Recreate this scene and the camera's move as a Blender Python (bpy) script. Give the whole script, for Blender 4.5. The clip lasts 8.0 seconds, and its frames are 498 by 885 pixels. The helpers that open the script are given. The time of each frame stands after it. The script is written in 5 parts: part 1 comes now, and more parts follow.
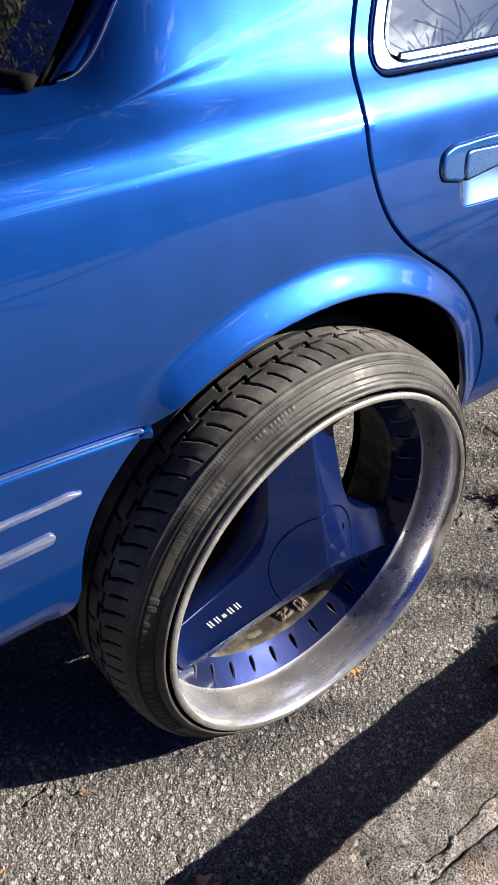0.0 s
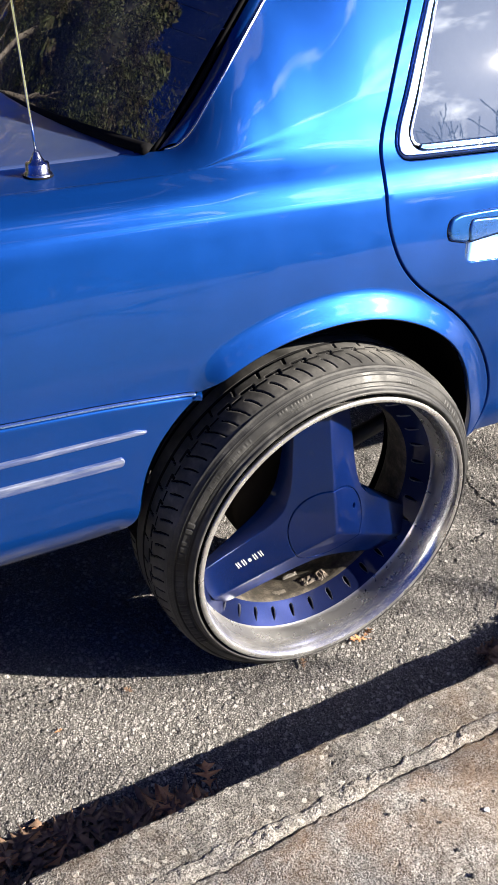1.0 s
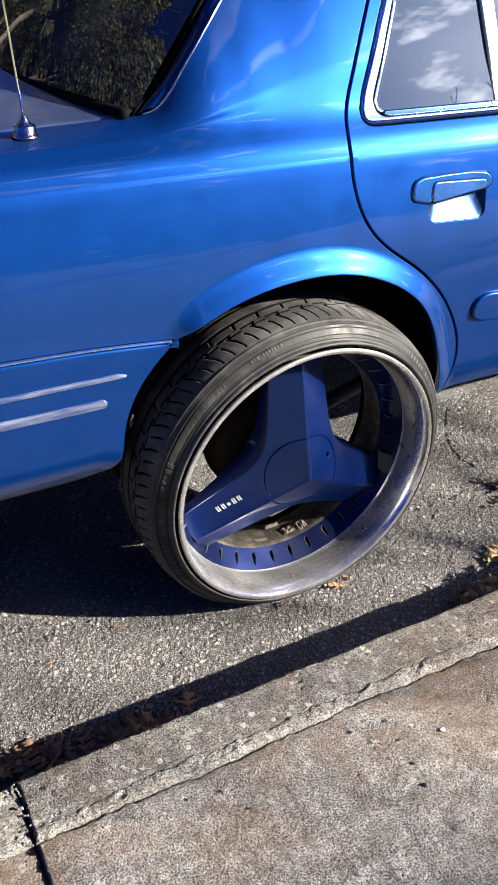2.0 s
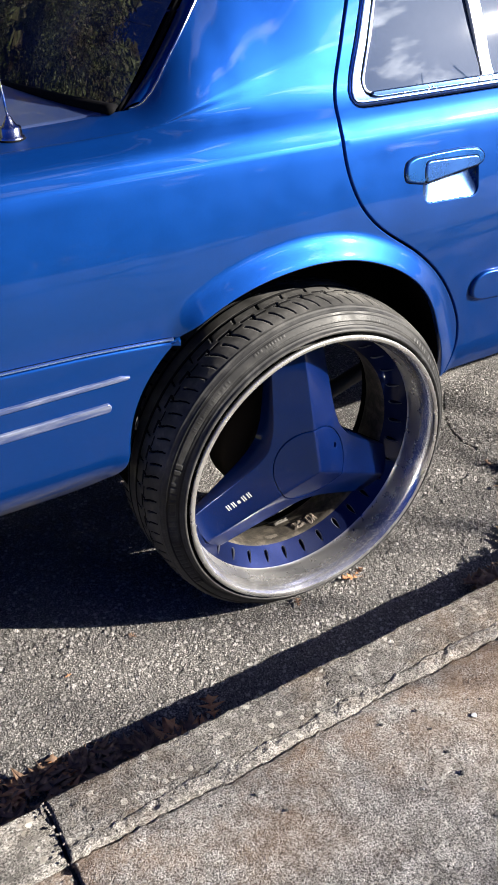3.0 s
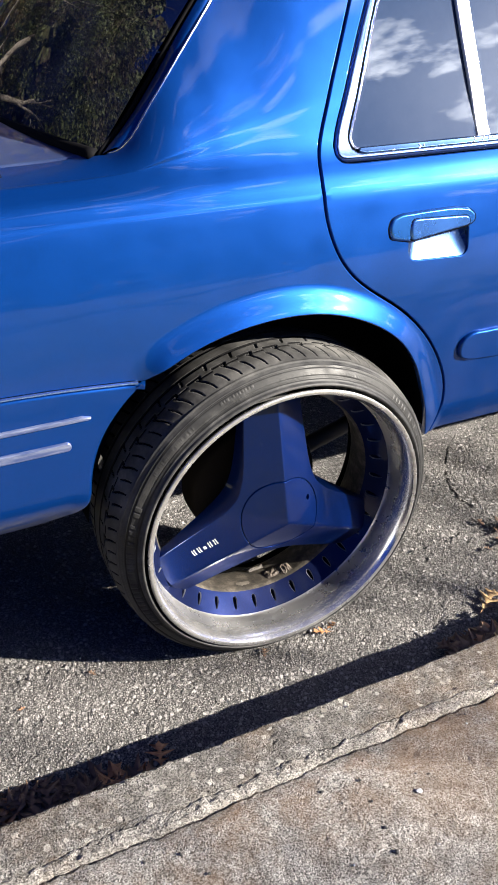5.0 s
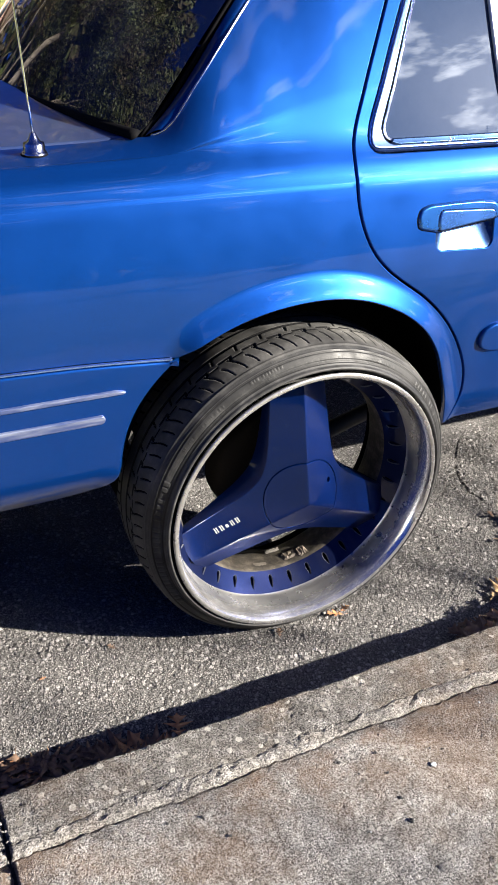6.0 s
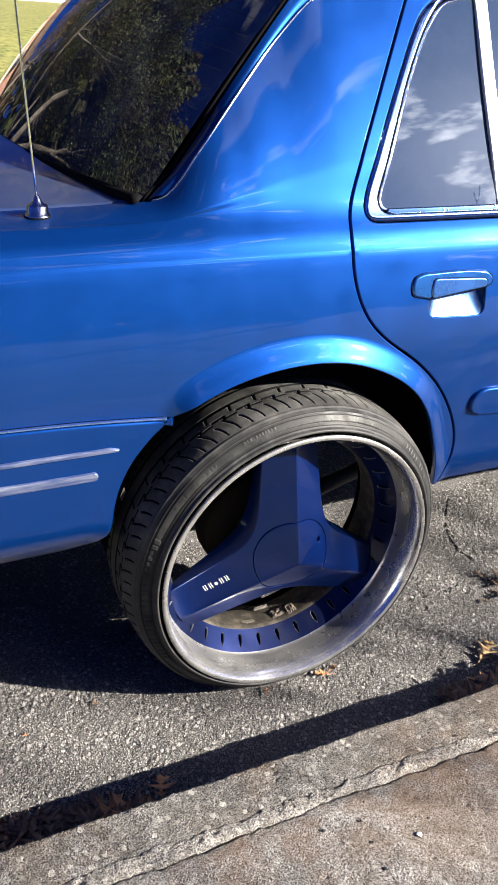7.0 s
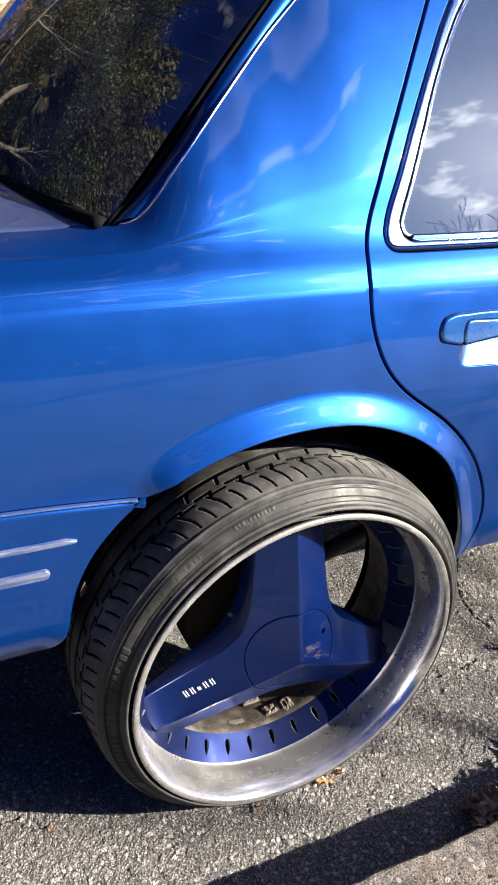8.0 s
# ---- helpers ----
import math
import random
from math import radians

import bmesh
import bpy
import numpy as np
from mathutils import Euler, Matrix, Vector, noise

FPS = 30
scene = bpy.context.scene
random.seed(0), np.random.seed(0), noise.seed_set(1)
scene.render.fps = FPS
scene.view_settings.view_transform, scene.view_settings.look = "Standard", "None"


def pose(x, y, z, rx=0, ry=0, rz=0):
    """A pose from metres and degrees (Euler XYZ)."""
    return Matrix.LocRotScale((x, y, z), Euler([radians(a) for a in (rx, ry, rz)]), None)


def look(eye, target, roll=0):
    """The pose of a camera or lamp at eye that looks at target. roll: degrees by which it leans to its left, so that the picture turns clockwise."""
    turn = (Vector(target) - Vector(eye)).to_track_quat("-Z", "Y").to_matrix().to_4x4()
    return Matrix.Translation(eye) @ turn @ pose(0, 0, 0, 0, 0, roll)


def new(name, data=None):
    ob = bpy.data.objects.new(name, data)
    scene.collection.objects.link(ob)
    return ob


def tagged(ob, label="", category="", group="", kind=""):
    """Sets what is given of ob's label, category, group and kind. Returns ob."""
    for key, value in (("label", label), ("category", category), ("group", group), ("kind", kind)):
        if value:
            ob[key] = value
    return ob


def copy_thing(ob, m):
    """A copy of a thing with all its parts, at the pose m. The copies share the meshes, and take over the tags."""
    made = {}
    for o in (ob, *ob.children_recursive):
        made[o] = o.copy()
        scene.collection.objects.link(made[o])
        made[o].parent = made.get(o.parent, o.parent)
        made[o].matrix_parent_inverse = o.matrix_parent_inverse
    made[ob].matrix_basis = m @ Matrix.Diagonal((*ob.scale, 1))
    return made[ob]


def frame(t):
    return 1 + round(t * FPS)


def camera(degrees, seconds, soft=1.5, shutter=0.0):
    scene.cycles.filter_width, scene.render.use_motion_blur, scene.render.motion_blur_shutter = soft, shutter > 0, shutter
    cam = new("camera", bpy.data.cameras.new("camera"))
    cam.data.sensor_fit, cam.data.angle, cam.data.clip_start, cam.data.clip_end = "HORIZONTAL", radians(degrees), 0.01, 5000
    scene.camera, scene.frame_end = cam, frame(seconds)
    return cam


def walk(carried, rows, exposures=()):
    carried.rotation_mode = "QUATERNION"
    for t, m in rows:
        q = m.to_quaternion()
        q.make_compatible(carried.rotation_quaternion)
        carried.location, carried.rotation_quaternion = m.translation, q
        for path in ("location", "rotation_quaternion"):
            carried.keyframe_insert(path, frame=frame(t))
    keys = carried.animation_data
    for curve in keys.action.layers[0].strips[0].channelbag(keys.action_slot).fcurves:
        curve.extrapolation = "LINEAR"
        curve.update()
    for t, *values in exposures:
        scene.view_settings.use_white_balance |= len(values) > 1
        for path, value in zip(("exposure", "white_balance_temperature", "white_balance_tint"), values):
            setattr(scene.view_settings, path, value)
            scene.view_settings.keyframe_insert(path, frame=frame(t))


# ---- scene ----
from mathutils.geometry import delaunay_2d_cdt

cam = camera(33.55, 8.0)
# seconds, eye, yaw, pitch, roll
ROWS = [
    (0.0, -0.7273, -0.6511, 1.3486, -39.70, -36.26, 1.01),
    (0.5, -0.8550, -0.8822, 1.4031, -32.04, -35.29, 5.07),
    (1.0, -0.8398, -1.0527, 1.4617, -30.16, -32.76, 2.55),
    (1.2, -0.8260, -1.1663, 1.4335, -30.15, -32.31, 1.37),
    (2.3, -0.8592, -1.2261, 1.4529, -28.17, -33.37, 2.65),
    (2.5, -0.8946, -1.1967, 1.4375, -27.85, -33.33, 2.92),
    (3.0, -0.8674, -1.1846, 1.4240, -29.95, -33.18, -1.22),
    (3.5, -0.7448, -1.1687, 1.4078, -28.68, -33.04, -0.70),
    (4.0, -0.6080, -1.1313, 1.4057, -28.09, -33.03, -0.36),
    (4.5, -0.6197, -1.1401, 1.4106, -26.37, -32.82, 0.74),
    (5.0, -0.7108, -1.2257, 1.4510, -26.29, -31.31, 1.00),
    (5.2, -0.7498, -1.2325, 1.4285, -26.40, -31.57, 1.28),
    (6.5, -0.7972, -1.2625, 1.4459, -26.92, -30.61, 4.06),
    (7.0, -0.7962, -1.2438, 1.4669, -27.25, -28.14, 4.60),
    (7.5, -0.7301, -1.0901, 1.4509, -28.57, -26.03, 5.20),
    (8.0, -0.6657, -0.9235, 1.4199, -28.85, -27.63, 5.38),
]
walk(cam, [(t, pose(x, y, z, 90 + pitch, 0, yaw) @ pose(0, 0, 0, 0, 0, roll)) for t, x, y, z, yaw, pitch, roll in ROWS],
     exposures=[(0.0, 1.84, 6700, 10), (0.5, 2.24, 6750, 10), (1.0, 2.20, 6700, 10), (2.5, 1.94, 6500, 10), (5.0, 2.07, 6500, 10), (7.0, 2.00, 6500, 10), (8.0, 2.16, 6650, 10)])

# ---------------------------------------------------------------- sky and sun
SUN_DIR = Vector((1.65, -1.32, 1.0)).normalized()
world = bpy.data.worlds.new("sky")
scene.world = world
world.use_nodes = True
wt = world.node_tree
wt.nodes.clear()
sky = wt.nodes.new("ShaderNodeTexSky")
sky.sky_type = "NISHITA"
sky.sun_disc = False
sky.sun_elevation = math.asin(SUN_DIR.z)
sky.sun_rotation = math.atan2(SUN_DIR.x, SUN_DIR.y)
sky.air_density, sky.dust_density, sky.ozone_density = 1.0, 0.3, 3.0
coord = wt.nodes.new("ShaderNodeTexCoord")
stretch = wt.nodes.new("ShaderNodeMapping")
stretch.inputs["Scale"].default_value = (1.5, 1.5, 2.6)
puffs = wt.nodes.new("ShaderNodeTexNoise")
puffs.inputs["Scale"].default_value = 3.6
puffs.inputs["Detail"].default_value = 7.0
puffs.inputs["Roughness"].default_value = 0.58
cover = wt.nodes.new("ShaderNodeMapRange")
cover.inputs["From Min"].default_value, cover.inputs["From Max"].default_value = 0.645, 0.725
cloud = wt.nodes.new("ShaderNodeMixRGB")
back = wt.nodes.new("ShaderNodeBackground")
back.inputs["Strength"].default_value = 0.0030
wout = wt.nodes.new("ShaderNodeOutputWorld")
facing = wt.nodes.new("ShaderNodeVectorMath")
facing.operation = "DOT_PRODUCT"
facing.inputs[1].default_value = SUN_DIR
lobe = wt.nodes.new("ShaderNodeMath")
lobe.operation, lobe.use_clamp = "MAXIMUM", True
lobe.inputs[1].default_value = 0.0
power = wt.nodes.new("ShaderNodeMath")
power.operation = "POWER"
power.inputs[1].default_value = 11.0
glow = wt.nodes.new("ShaderNodeMath")
glow.operation = "MULTIPLY_ADD"
glow.inputs[1].default_value, glow.inputs[2].default_value = 1150.0, 62.0
bright = wt.nodes.new("ShaderNodeCombineColor")
wt.links.new(coord.outputs["Generated"], facing.inputs[0])
wt.links.new(facing.outputs["Value"], lobe.inputs[0])
wt.links.new(lobe.outputs["Value"], power.inputs[0])
wt.links.new(power.outputs["Value"], glow.inputs[0])
for channel in ("Red", "Green", "Blue"):
    wt.links.new(glow.outputs["Value"], bright.inputs[channel])
cool = wt.nodes.new("ShaderNodeMixRGB")
cool.blend_type = "MULTIPLY"
cool.inputs["Fac"].default_value, cool.inputs["Color2"].default_value = 1.0, (0.94, 0.96, 1.0, 1)
wt.links.new(bright.outputs["Color"], cool.inputs["Color1"])
wt.links.new(cool.outputs["Color"], cloud.inputs["Color2"])
stretch.inputs["Location"].default_value = (0.35, 0.9, 0.2)
wt.links.new(coord.outputs["Generated"], stretch.inputs["Vector"])
wt.links.new(stretch.outputs["Vector"], puffs.inputs["Vector"])
lean_ = wt.nodes.new("ShaderNodeMath")
lean_.operation = "MULTIPLY_ADD"
lean_.inputs[1].default_value = 0.095
wt.links.new(lobe.outputs["Value"], lean_.inputs[0])
wt.links.new(puffs.outputs["Fac"], lean_.inputs[2])
thick = wt.nodes.new("ShaderNodeMath")
thick.operation = "MULTIPLY_ADD"
thick.inputs[1].default_value = 0.055
wt.links.new(lean_.outputs["Value"], thick.inputs[2])
wt.links.new(thick.outputs["Value"], cover.inputs["Value"])
wt.links.new(cover.outputs["Result"], cloud.inputs["Fac"])
deep = wt.nodes.new("ShaderNodeMixRGB")
deep.blend_type = "MULTIPLY"
deep.inputs["Fac"].default_value, deep.inputs["Color2"].default_value = 1.0, (0.52, 1.58, 6.6, 1)
wt.links.new(sky.outputs["Color"], deep.inputs["Color1"])
haze = wt.nodes.new("ShaderNodeMath")
haze.operation = "POWER"
haze.inputs[1].default_value = 90.0
wt.links.new(lobe.outputs["Value"], haze.inputs[0])
wt.links.new(haze.outputs["Value"], thick.inputs[0])
aureole = wt.nodes.new("ShaderNodeMixRGB")
aureole.blend_type = "ADD"
aureole.inputs["Color2"].default_value = (420.0, 420.0, 430.0, 1)
wt.links.new(haze.outputs["Value"], aureole.inputs["Fac"])
wt.links.new(deep.outputs["Color"], aureole.inputs["Color1"])
wt.links.new(aureole.outputs["Color"], cloud.inputs["Color1"])
wt.links.new(cloud.outputs["Color"], back.inputs["Color"])
wt.links.new(back.outputs["Background"], wout.inputs["Surface"])

sun = new("sun", bpy.data.lights.new("sun", "SUN"))
sun.data.energy, sun.data.angle, sun.data.color = 5.0, radians(0.55), (1.0, 0.93, 0.82)
sun.matrix_world = look(SUN_DIR * 30, (0, 0, 0))


# ---------------------------------------------------------------- materials
def material(name, base=(0.5, 0.5, 0.5), rough=0.5, metal=0.0, coat=0.0, spec=0.5):
    m = bpy.data.materials.new(name)
    m.use_nodes = True
    b = m.node_tree.nodes["Principled BSDF"]
    b.inputs["Base Color"].default_value = (*base, 1)
    b.inputs["Roughness"].default_value, b.inputs["Metallic"].default_value = rough, metal
    b.inputs["Coat Weight"].default_value, b.inputs["Specular IOR Level"].default_value = coat, spec
    return m


class Nodes:
    """A short way to wire a material's nodes."""

    def __init__(self, m):
        self.tree = m.node_tree
        self.shader = self.tree.nodes["Principled BSDF"]
        self.place = self.tree.nodes.new("ShaderNodeTexCoord").outputs["Object"]

    def link(self, a, b):
        self.tree.links.new(a, b)

    def noise(self, scale, detail=4, rough=0.55, vector=None, stretch=None):
        n = self.tree.nodes.new("ShaderNodeTexNoise")
        n.inputs["Scale"].default_value, n.inputs["Detail"].default_value, n.inputs["Roughness"].default_value = scale, detail, rough
        src = vector or self.place
        if stretch:
            mp = self.tree.nodes.new("ShaderNodeMapping")
            mp.inputs["Scale"].default_value = stretch
            self.link(src, mp.inputs["Vector"])
            src = mp.outputs["Vector"]
        self.link(src, n.inputs["Vector"])
        return n.outputs["Fac"]

    def cells(self, scale, feature="F1", out="Distance", rand=1.0):
        n = self.tree.nodes.new("ShaderNodeTexVoronoi")
        n.feature = feature
        n.inputs["Scale"].default_value, n.inputs["Randomness"].default_value = scale, rand
        self.link(self.place, n.inputs["Vector"])
        return n.outputs[out]

    def ramp(self, value, stops):
        n = self.tree.nodes.new("ShaderNodeValToRGB")
        n.color_ramp.elements[0].position, n.color_ramp.elements[0].color = stops[0][0], (*stops[0][1], 1)
        n.color_ramp.elements[1].position, n.color_ramp.elements[1].color = stops[-1][0], (*stops[-1][1], 1)
        for at, c in stops[1:-1]:
            n.color_ramp.elements.new(at).color = (*c, 1)
        self.link(value, n.inputs["Fac"])
        return n.outputs["Color"]

    def grey(self, value, a, b, lo=0.0, hi=1.0):
        n = self.tree.nodes.new("ShaderNodeMapRange")
        n.inputs["From Min"].default_value, n.inputs["From Max"].default_value = a, b
        n.inputs["To Min"].default_value, n.inputs["To Max"].default_value = lo, hi
        self.link(value, n.inputs["Value"])
        return n.outputs["Result"]

    def mix(self, fac, a, b, mode="MIX"):
        n = self.tree.nodes.new("ShaderNodeMixRGB")
        n.blend_type = mode
        for value, socket in ((fac, n.inputs["Fac"]), (a, n.inputs["Color1"]), (b, n.inputs["Color2"])):
            if isinstance(value, (int, float)):
                socket.default_value = value
            elif isinstance(value, tuple):
                socket.default_value = (*value, 1)
            else:
                self.link(value, socket)
        return n.outputs["Color"]

    def math(self, op, a, b):
        n = self.tree.nodes.new("ShaderNodeMath")
        n.operation = op
        for value, socket in ((a, n.inputs[0]), (b, n.inputs[1])):
            if isinstance(value, (int, float)):
                socket.default_value = value
            else:
                self.link(value, socket)
        return n.outputs["Value"]

    def bump(self, height, strength=0.5, distance=0.002, chain=None):
        n = self.tree.nodes.new("ShaderNodeBump")
        n.inputs["Strength"].default_value, n.inputs["Distance"].default_value = strength, distance
        self.link(height, n.inputs["Height"])
        if chain:
            self.link(chain, n.inputs["Normal"])
        return n.outputs["Normal"]

    def set(self, **sockets):
        names = {"base": "Base Color", "rough": "Roughness", "normal": "Normal", "metal": "Metallic", "coatn": "Coat Normal", "coatr": "Coat Roughness"}
        for key, value in sockets.items():
            self.link(value, self.shader.inputs[names[key]])


def paint_material(name, base, dust=(0.30, 0.31, 0.33), dusty=0.005, ripple=0.006, grime=0.0, scuffs=0.0, coat_ior=1.35, metal=0.64, rough=(0.36, 0.46), gloss=0.08):
    """Metallic blue car paint under a clear coat, with faint dust and a slight ripple."""
    m = material(name, base, 0.40, metal, 1.0, gloss)
    n = Nodes(m)
    n.shader.inputs["Coat IOR"].default_value = coat_ior
    flake = n.noise(900, 1)
    tone = n.mix(n.grey(flake, 0.35, 0.65), tuple(0.82 * c for c in base), tuple(1.18 * c for c in base))
    film = n.math("MULTIPLY", n.grey(n.noise(5, 6, 0.65), 0.05, 0.80), dusty)
    specks = n.math("MULTIPLY", n.grey(n.cells(38), 0.035, 0.015), 0.30)
    coloured = n.mix(n.math("MAXIMUM", film, specks), tone, dust)
    if grime:
        xyz = n.tree.nodes.new("ShaderNodeSeparateXYZ")
        n.link(n.place, xyz.inputs["Vector"])
        splash = n.math("MULTIPLY", n.grey(xyz.outputs["Z"], grime, grime - 0.045), n.grey(n.noise(11, 7, 0.7, stretch=(1, 1, 4)), 0.35, 0.62))
        coloured = n.mix(n.math("MULTIPLY", splash, 0.75), coloured, (0.17, 0.16, 0.145))
    if scuffs:
        rubbed = n.math("MULTIPLY", n.grey(n.noise(70, 6, 0.7, stretch=(1, 1, 0.35)), 0.58, 0.66), n.grey(n.noise(11, 4, 0.6), 0.54, 0.62))
        coloured = n.mix(n.math("MULTIPLY", rubbed, scuffs), coloured, (0.14, 0.16, 0.24))
    n.set(base=coloured)
    n.set(rough=n.grey(n.noise(14, 5), 0.3, 0.8, *rough))
    n.set(coatr=n.grey(n.noise(9, 5), 0.35, 0.8, 0.02, 0.07))
    n.set(coatn=n.bump(n.noise(2.6, 2), 0.25, ripple))
    return m


BLUE = (0.0010, 0.0345, 0.188)
mat_paint = paint_material("blue_metallic_paint", BLUE)
mat_roof = paint_material("dusty_blue_paint", BLUE, (0.24, 0.27, 0.32), dusty=0.42)
mat_spoke = paint_material("dark_blue_wheel_paint", (0.0003, 0.0105, 0.080), (0.08, 0.12, 0.25), 0.008, 0.002, scuffs=0.04, coat_ior=1.33, gloss=0.06)
mat_band = paint_material("dusty_blue_band_paint", (0.0005, 0.009, 0.058), (0.055, 0.043, 0.034), 0.22, 0.002, scuffs=0.06, coat_ior=1.27, gloss=0.05)
mat_bumper = paint_material("bumper_paint", BLUE, (0.16, 0.15, 0.14), 0.005, grime=0.515)

mat_worn = material("worn_slot_edge", (0.16, 0.17, 0.20), 0.55, 0.4)
mat_black = material("black_trim", (0.005, 0.005, 0.006), 0.7, 0.0, 0.0, 0.04)
# Near black for the underbody, and as painted shade in gaps and behind slots.
mat_void = material("black_underbody_and_shade", (0.005, 0.005, 0.005), 0.9, 0.0, 0.0, 0.0)
mat_chrome = material("bright_trim", (0.72, 0.74, 0.78), 0.09, 1.0)
mat_frame = paint_material("glossy_blue_frame_paint", (0.19, 0.31, 0.62), dusty=0.0, ripple=0.002, coat_ior=1.6, metal=0.9, rough=(0.18, 0.26))
mat_frame.node_tree.nodes["Principled BSDF"].inputs["Specular IOR Level"].default_value = 0.5


def strip_material():
    """Blue-grey rub strip, scuffed to pale plastic in streaks."""
    m = material("scuffed_rub_strip", (0.1, 0.12, 0.2), 0.35, 0.3, 0.4)
    n = Nodes(m)
    scuff = n.grey(n.noise(40, 6, 0.7, stretch=(0.25, 1, 3)), 0.42, 0.66)
    n.set(base=n.mix(scuff, (0.045, 0.065, 0.16), (0.17, 0.19, 0.26)))
    n.set(rough=n.grey(scuff, 0.0, 1.0, 0.28, 0.5))
    return m


mat_satin = material("pale_satin_metal", (0.62, 0.65, 0.74), 0.35, 0.8)
mat_strip = strip_material()
mat_handle = paint_material("polished_blue_handle_paint", (0.02, 0.10, 0.36), dusty=0.0, ripple=0.003, coat_ior=1.48, metal=0.75, rough=(0.24, 0.32))
mat_flap = paint_material("pale_blue_handle_paint", (0.045, 0.135, 0.43), dusty=0.0, ripple=0.003, coat_ior=1.48, metal=0.8, rough=(0.24, 0.32))
mat_pocket = paint_material("grey_blue_pocket_paint", (0.020, 0.045, 0.115), dusty=0.0, ripple=0.003, coat_ior=1.45, metal=0.8, rough=(0.24, 0.34))


def lip_material():
    m = material("worn_polished_lip", (0.62, 0.60, 0.57), 0.25, 0.8)
    n = Nodes(m)
    stain = n.noise(22, 7, 0.65)
    n.set(base=n.ramp(stain, [(0.30, (0.30, 0.29, 0.28)), (0.50, (0.52, 0.515, 0.505)), (0.74, (0.78, 0.78, 0.78))]))
    n.set(rough=n.grey(stain, 0.3, 0.75, 0.42, 0.16))
    n.set(normal=n.bump(n.noise(160, 5, 0.7, stretch=(1, 6, 1)), 0.25, 0.0006, n.bump(n.noise(26, 5), 0.25, 0.002)))
    return m


def rubber_material():
    m = material("dusty_tyre_rubber", (0.03, 0.03, 0.03), 0.62, 0.0, 0.0, 0.25)
    n = Nodes(m)
    dust = n.noise(18, 8, 0.68)
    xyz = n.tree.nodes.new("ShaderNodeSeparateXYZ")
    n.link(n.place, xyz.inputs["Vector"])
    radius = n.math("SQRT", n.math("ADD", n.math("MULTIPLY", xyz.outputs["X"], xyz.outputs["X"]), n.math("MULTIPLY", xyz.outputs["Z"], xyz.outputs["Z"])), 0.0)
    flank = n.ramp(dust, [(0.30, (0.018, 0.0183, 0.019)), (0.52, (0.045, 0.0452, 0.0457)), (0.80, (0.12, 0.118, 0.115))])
    # Scuffed light bands; the dark bands paint the shade of the flank's grooves.
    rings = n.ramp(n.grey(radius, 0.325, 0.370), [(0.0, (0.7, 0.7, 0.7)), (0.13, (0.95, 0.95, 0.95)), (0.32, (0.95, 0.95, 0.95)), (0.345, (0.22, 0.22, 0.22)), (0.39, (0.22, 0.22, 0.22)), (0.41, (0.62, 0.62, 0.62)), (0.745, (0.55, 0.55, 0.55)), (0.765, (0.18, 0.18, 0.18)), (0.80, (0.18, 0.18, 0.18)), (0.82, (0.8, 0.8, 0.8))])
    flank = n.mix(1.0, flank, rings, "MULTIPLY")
    tread = n.ramp(dust, [(0.30, (0.024, 0.024, 0.0238)), (0.52, (0.068, 0.067, 0.065)), (0.80, (0.165, 0.16, 0.15))])
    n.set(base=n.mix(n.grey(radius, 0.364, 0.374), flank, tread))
    n.set(rough=n.grey(dust, 0.3, 0.8, 0.38, 0.80))
    n.set(normal=n.bump(n.noise(420, 4, 0.6), 0.3, 0.0006))
    return m


def dish_material():
    m = material("brushed_dish", (0.5, 0.5, 0.5), 0.3, 1.0)
    n = Nodes(m)
    dirt = n.noise(15, 8, 0.7)
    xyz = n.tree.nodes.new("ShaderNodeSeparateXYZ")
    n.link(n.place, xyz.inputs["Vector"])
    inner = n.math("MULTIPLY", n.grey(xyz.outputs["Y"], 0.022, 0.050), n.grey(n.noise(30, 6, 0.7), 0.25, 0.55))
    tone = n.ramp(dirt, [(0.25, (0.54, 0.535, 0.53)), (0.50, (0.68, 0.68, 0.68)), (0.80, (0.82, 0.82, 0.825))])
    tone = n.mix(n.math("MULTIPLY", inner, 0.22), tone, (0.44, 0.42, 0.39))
    scratch = n.math("MULTIPLY", n.math("MULTIPLY", n.grey(n.noise(24, 2, 0.5, stretch=(1, 2.2, 1)), 0.488, 0.5), n.grey(n.noise(24, 2, 0.5, stretch=(1, 2.2, 1)), 0.512, 0.5)), n.grey(n.noise(9, 3), 0.48, 0.58))
    n.set(base=n.mix(n.math("MULTIPLY", scratch, 0.75), tone, (0.92, 0.92, 0.92)))
    n.set(rough=n.grey(inner, 0.0, 1.0, 0.20, 0.34))
    n.set(metal=n.grey(dirt, 0.25, 0.60, 0.68, 0.90))
    n.set(normal=n.bump(n.noise(240, 3, 0.6, stretch=(0.15, 5, 0.15)), 0.12, 0.0005))
    return m


# Near black: the shade inside the tread grooves is painted into their rubber.
mat_groove = material("shaded_groove_rubber", (0.008, 0.008, 0.0085), 0.8, 0.0, 0.0, 0.05)
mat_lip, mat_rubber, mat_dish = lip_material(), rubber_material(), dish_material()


def barrel_material():
    m = material("dirty_barrel_metal", (0.15, 0.12, 0.09), 0.75, 0.2)
    n = Nodes(m)
    n.set(base=n.ramp(n.noise(30, 8, 0.7), [(0.32, (0.018, 0.016, 0.014)), (0.50, (0.060, 0.051, 0.040)), (0.66, (0.14, 0.120, 0.094)), (0.75, (0.22, 0.19, 0.15))]))
    n.set(normal=n.bump(n.noise(150, 5), 0.5, 0.002))
    return m


mat_barrel = barrel_material()
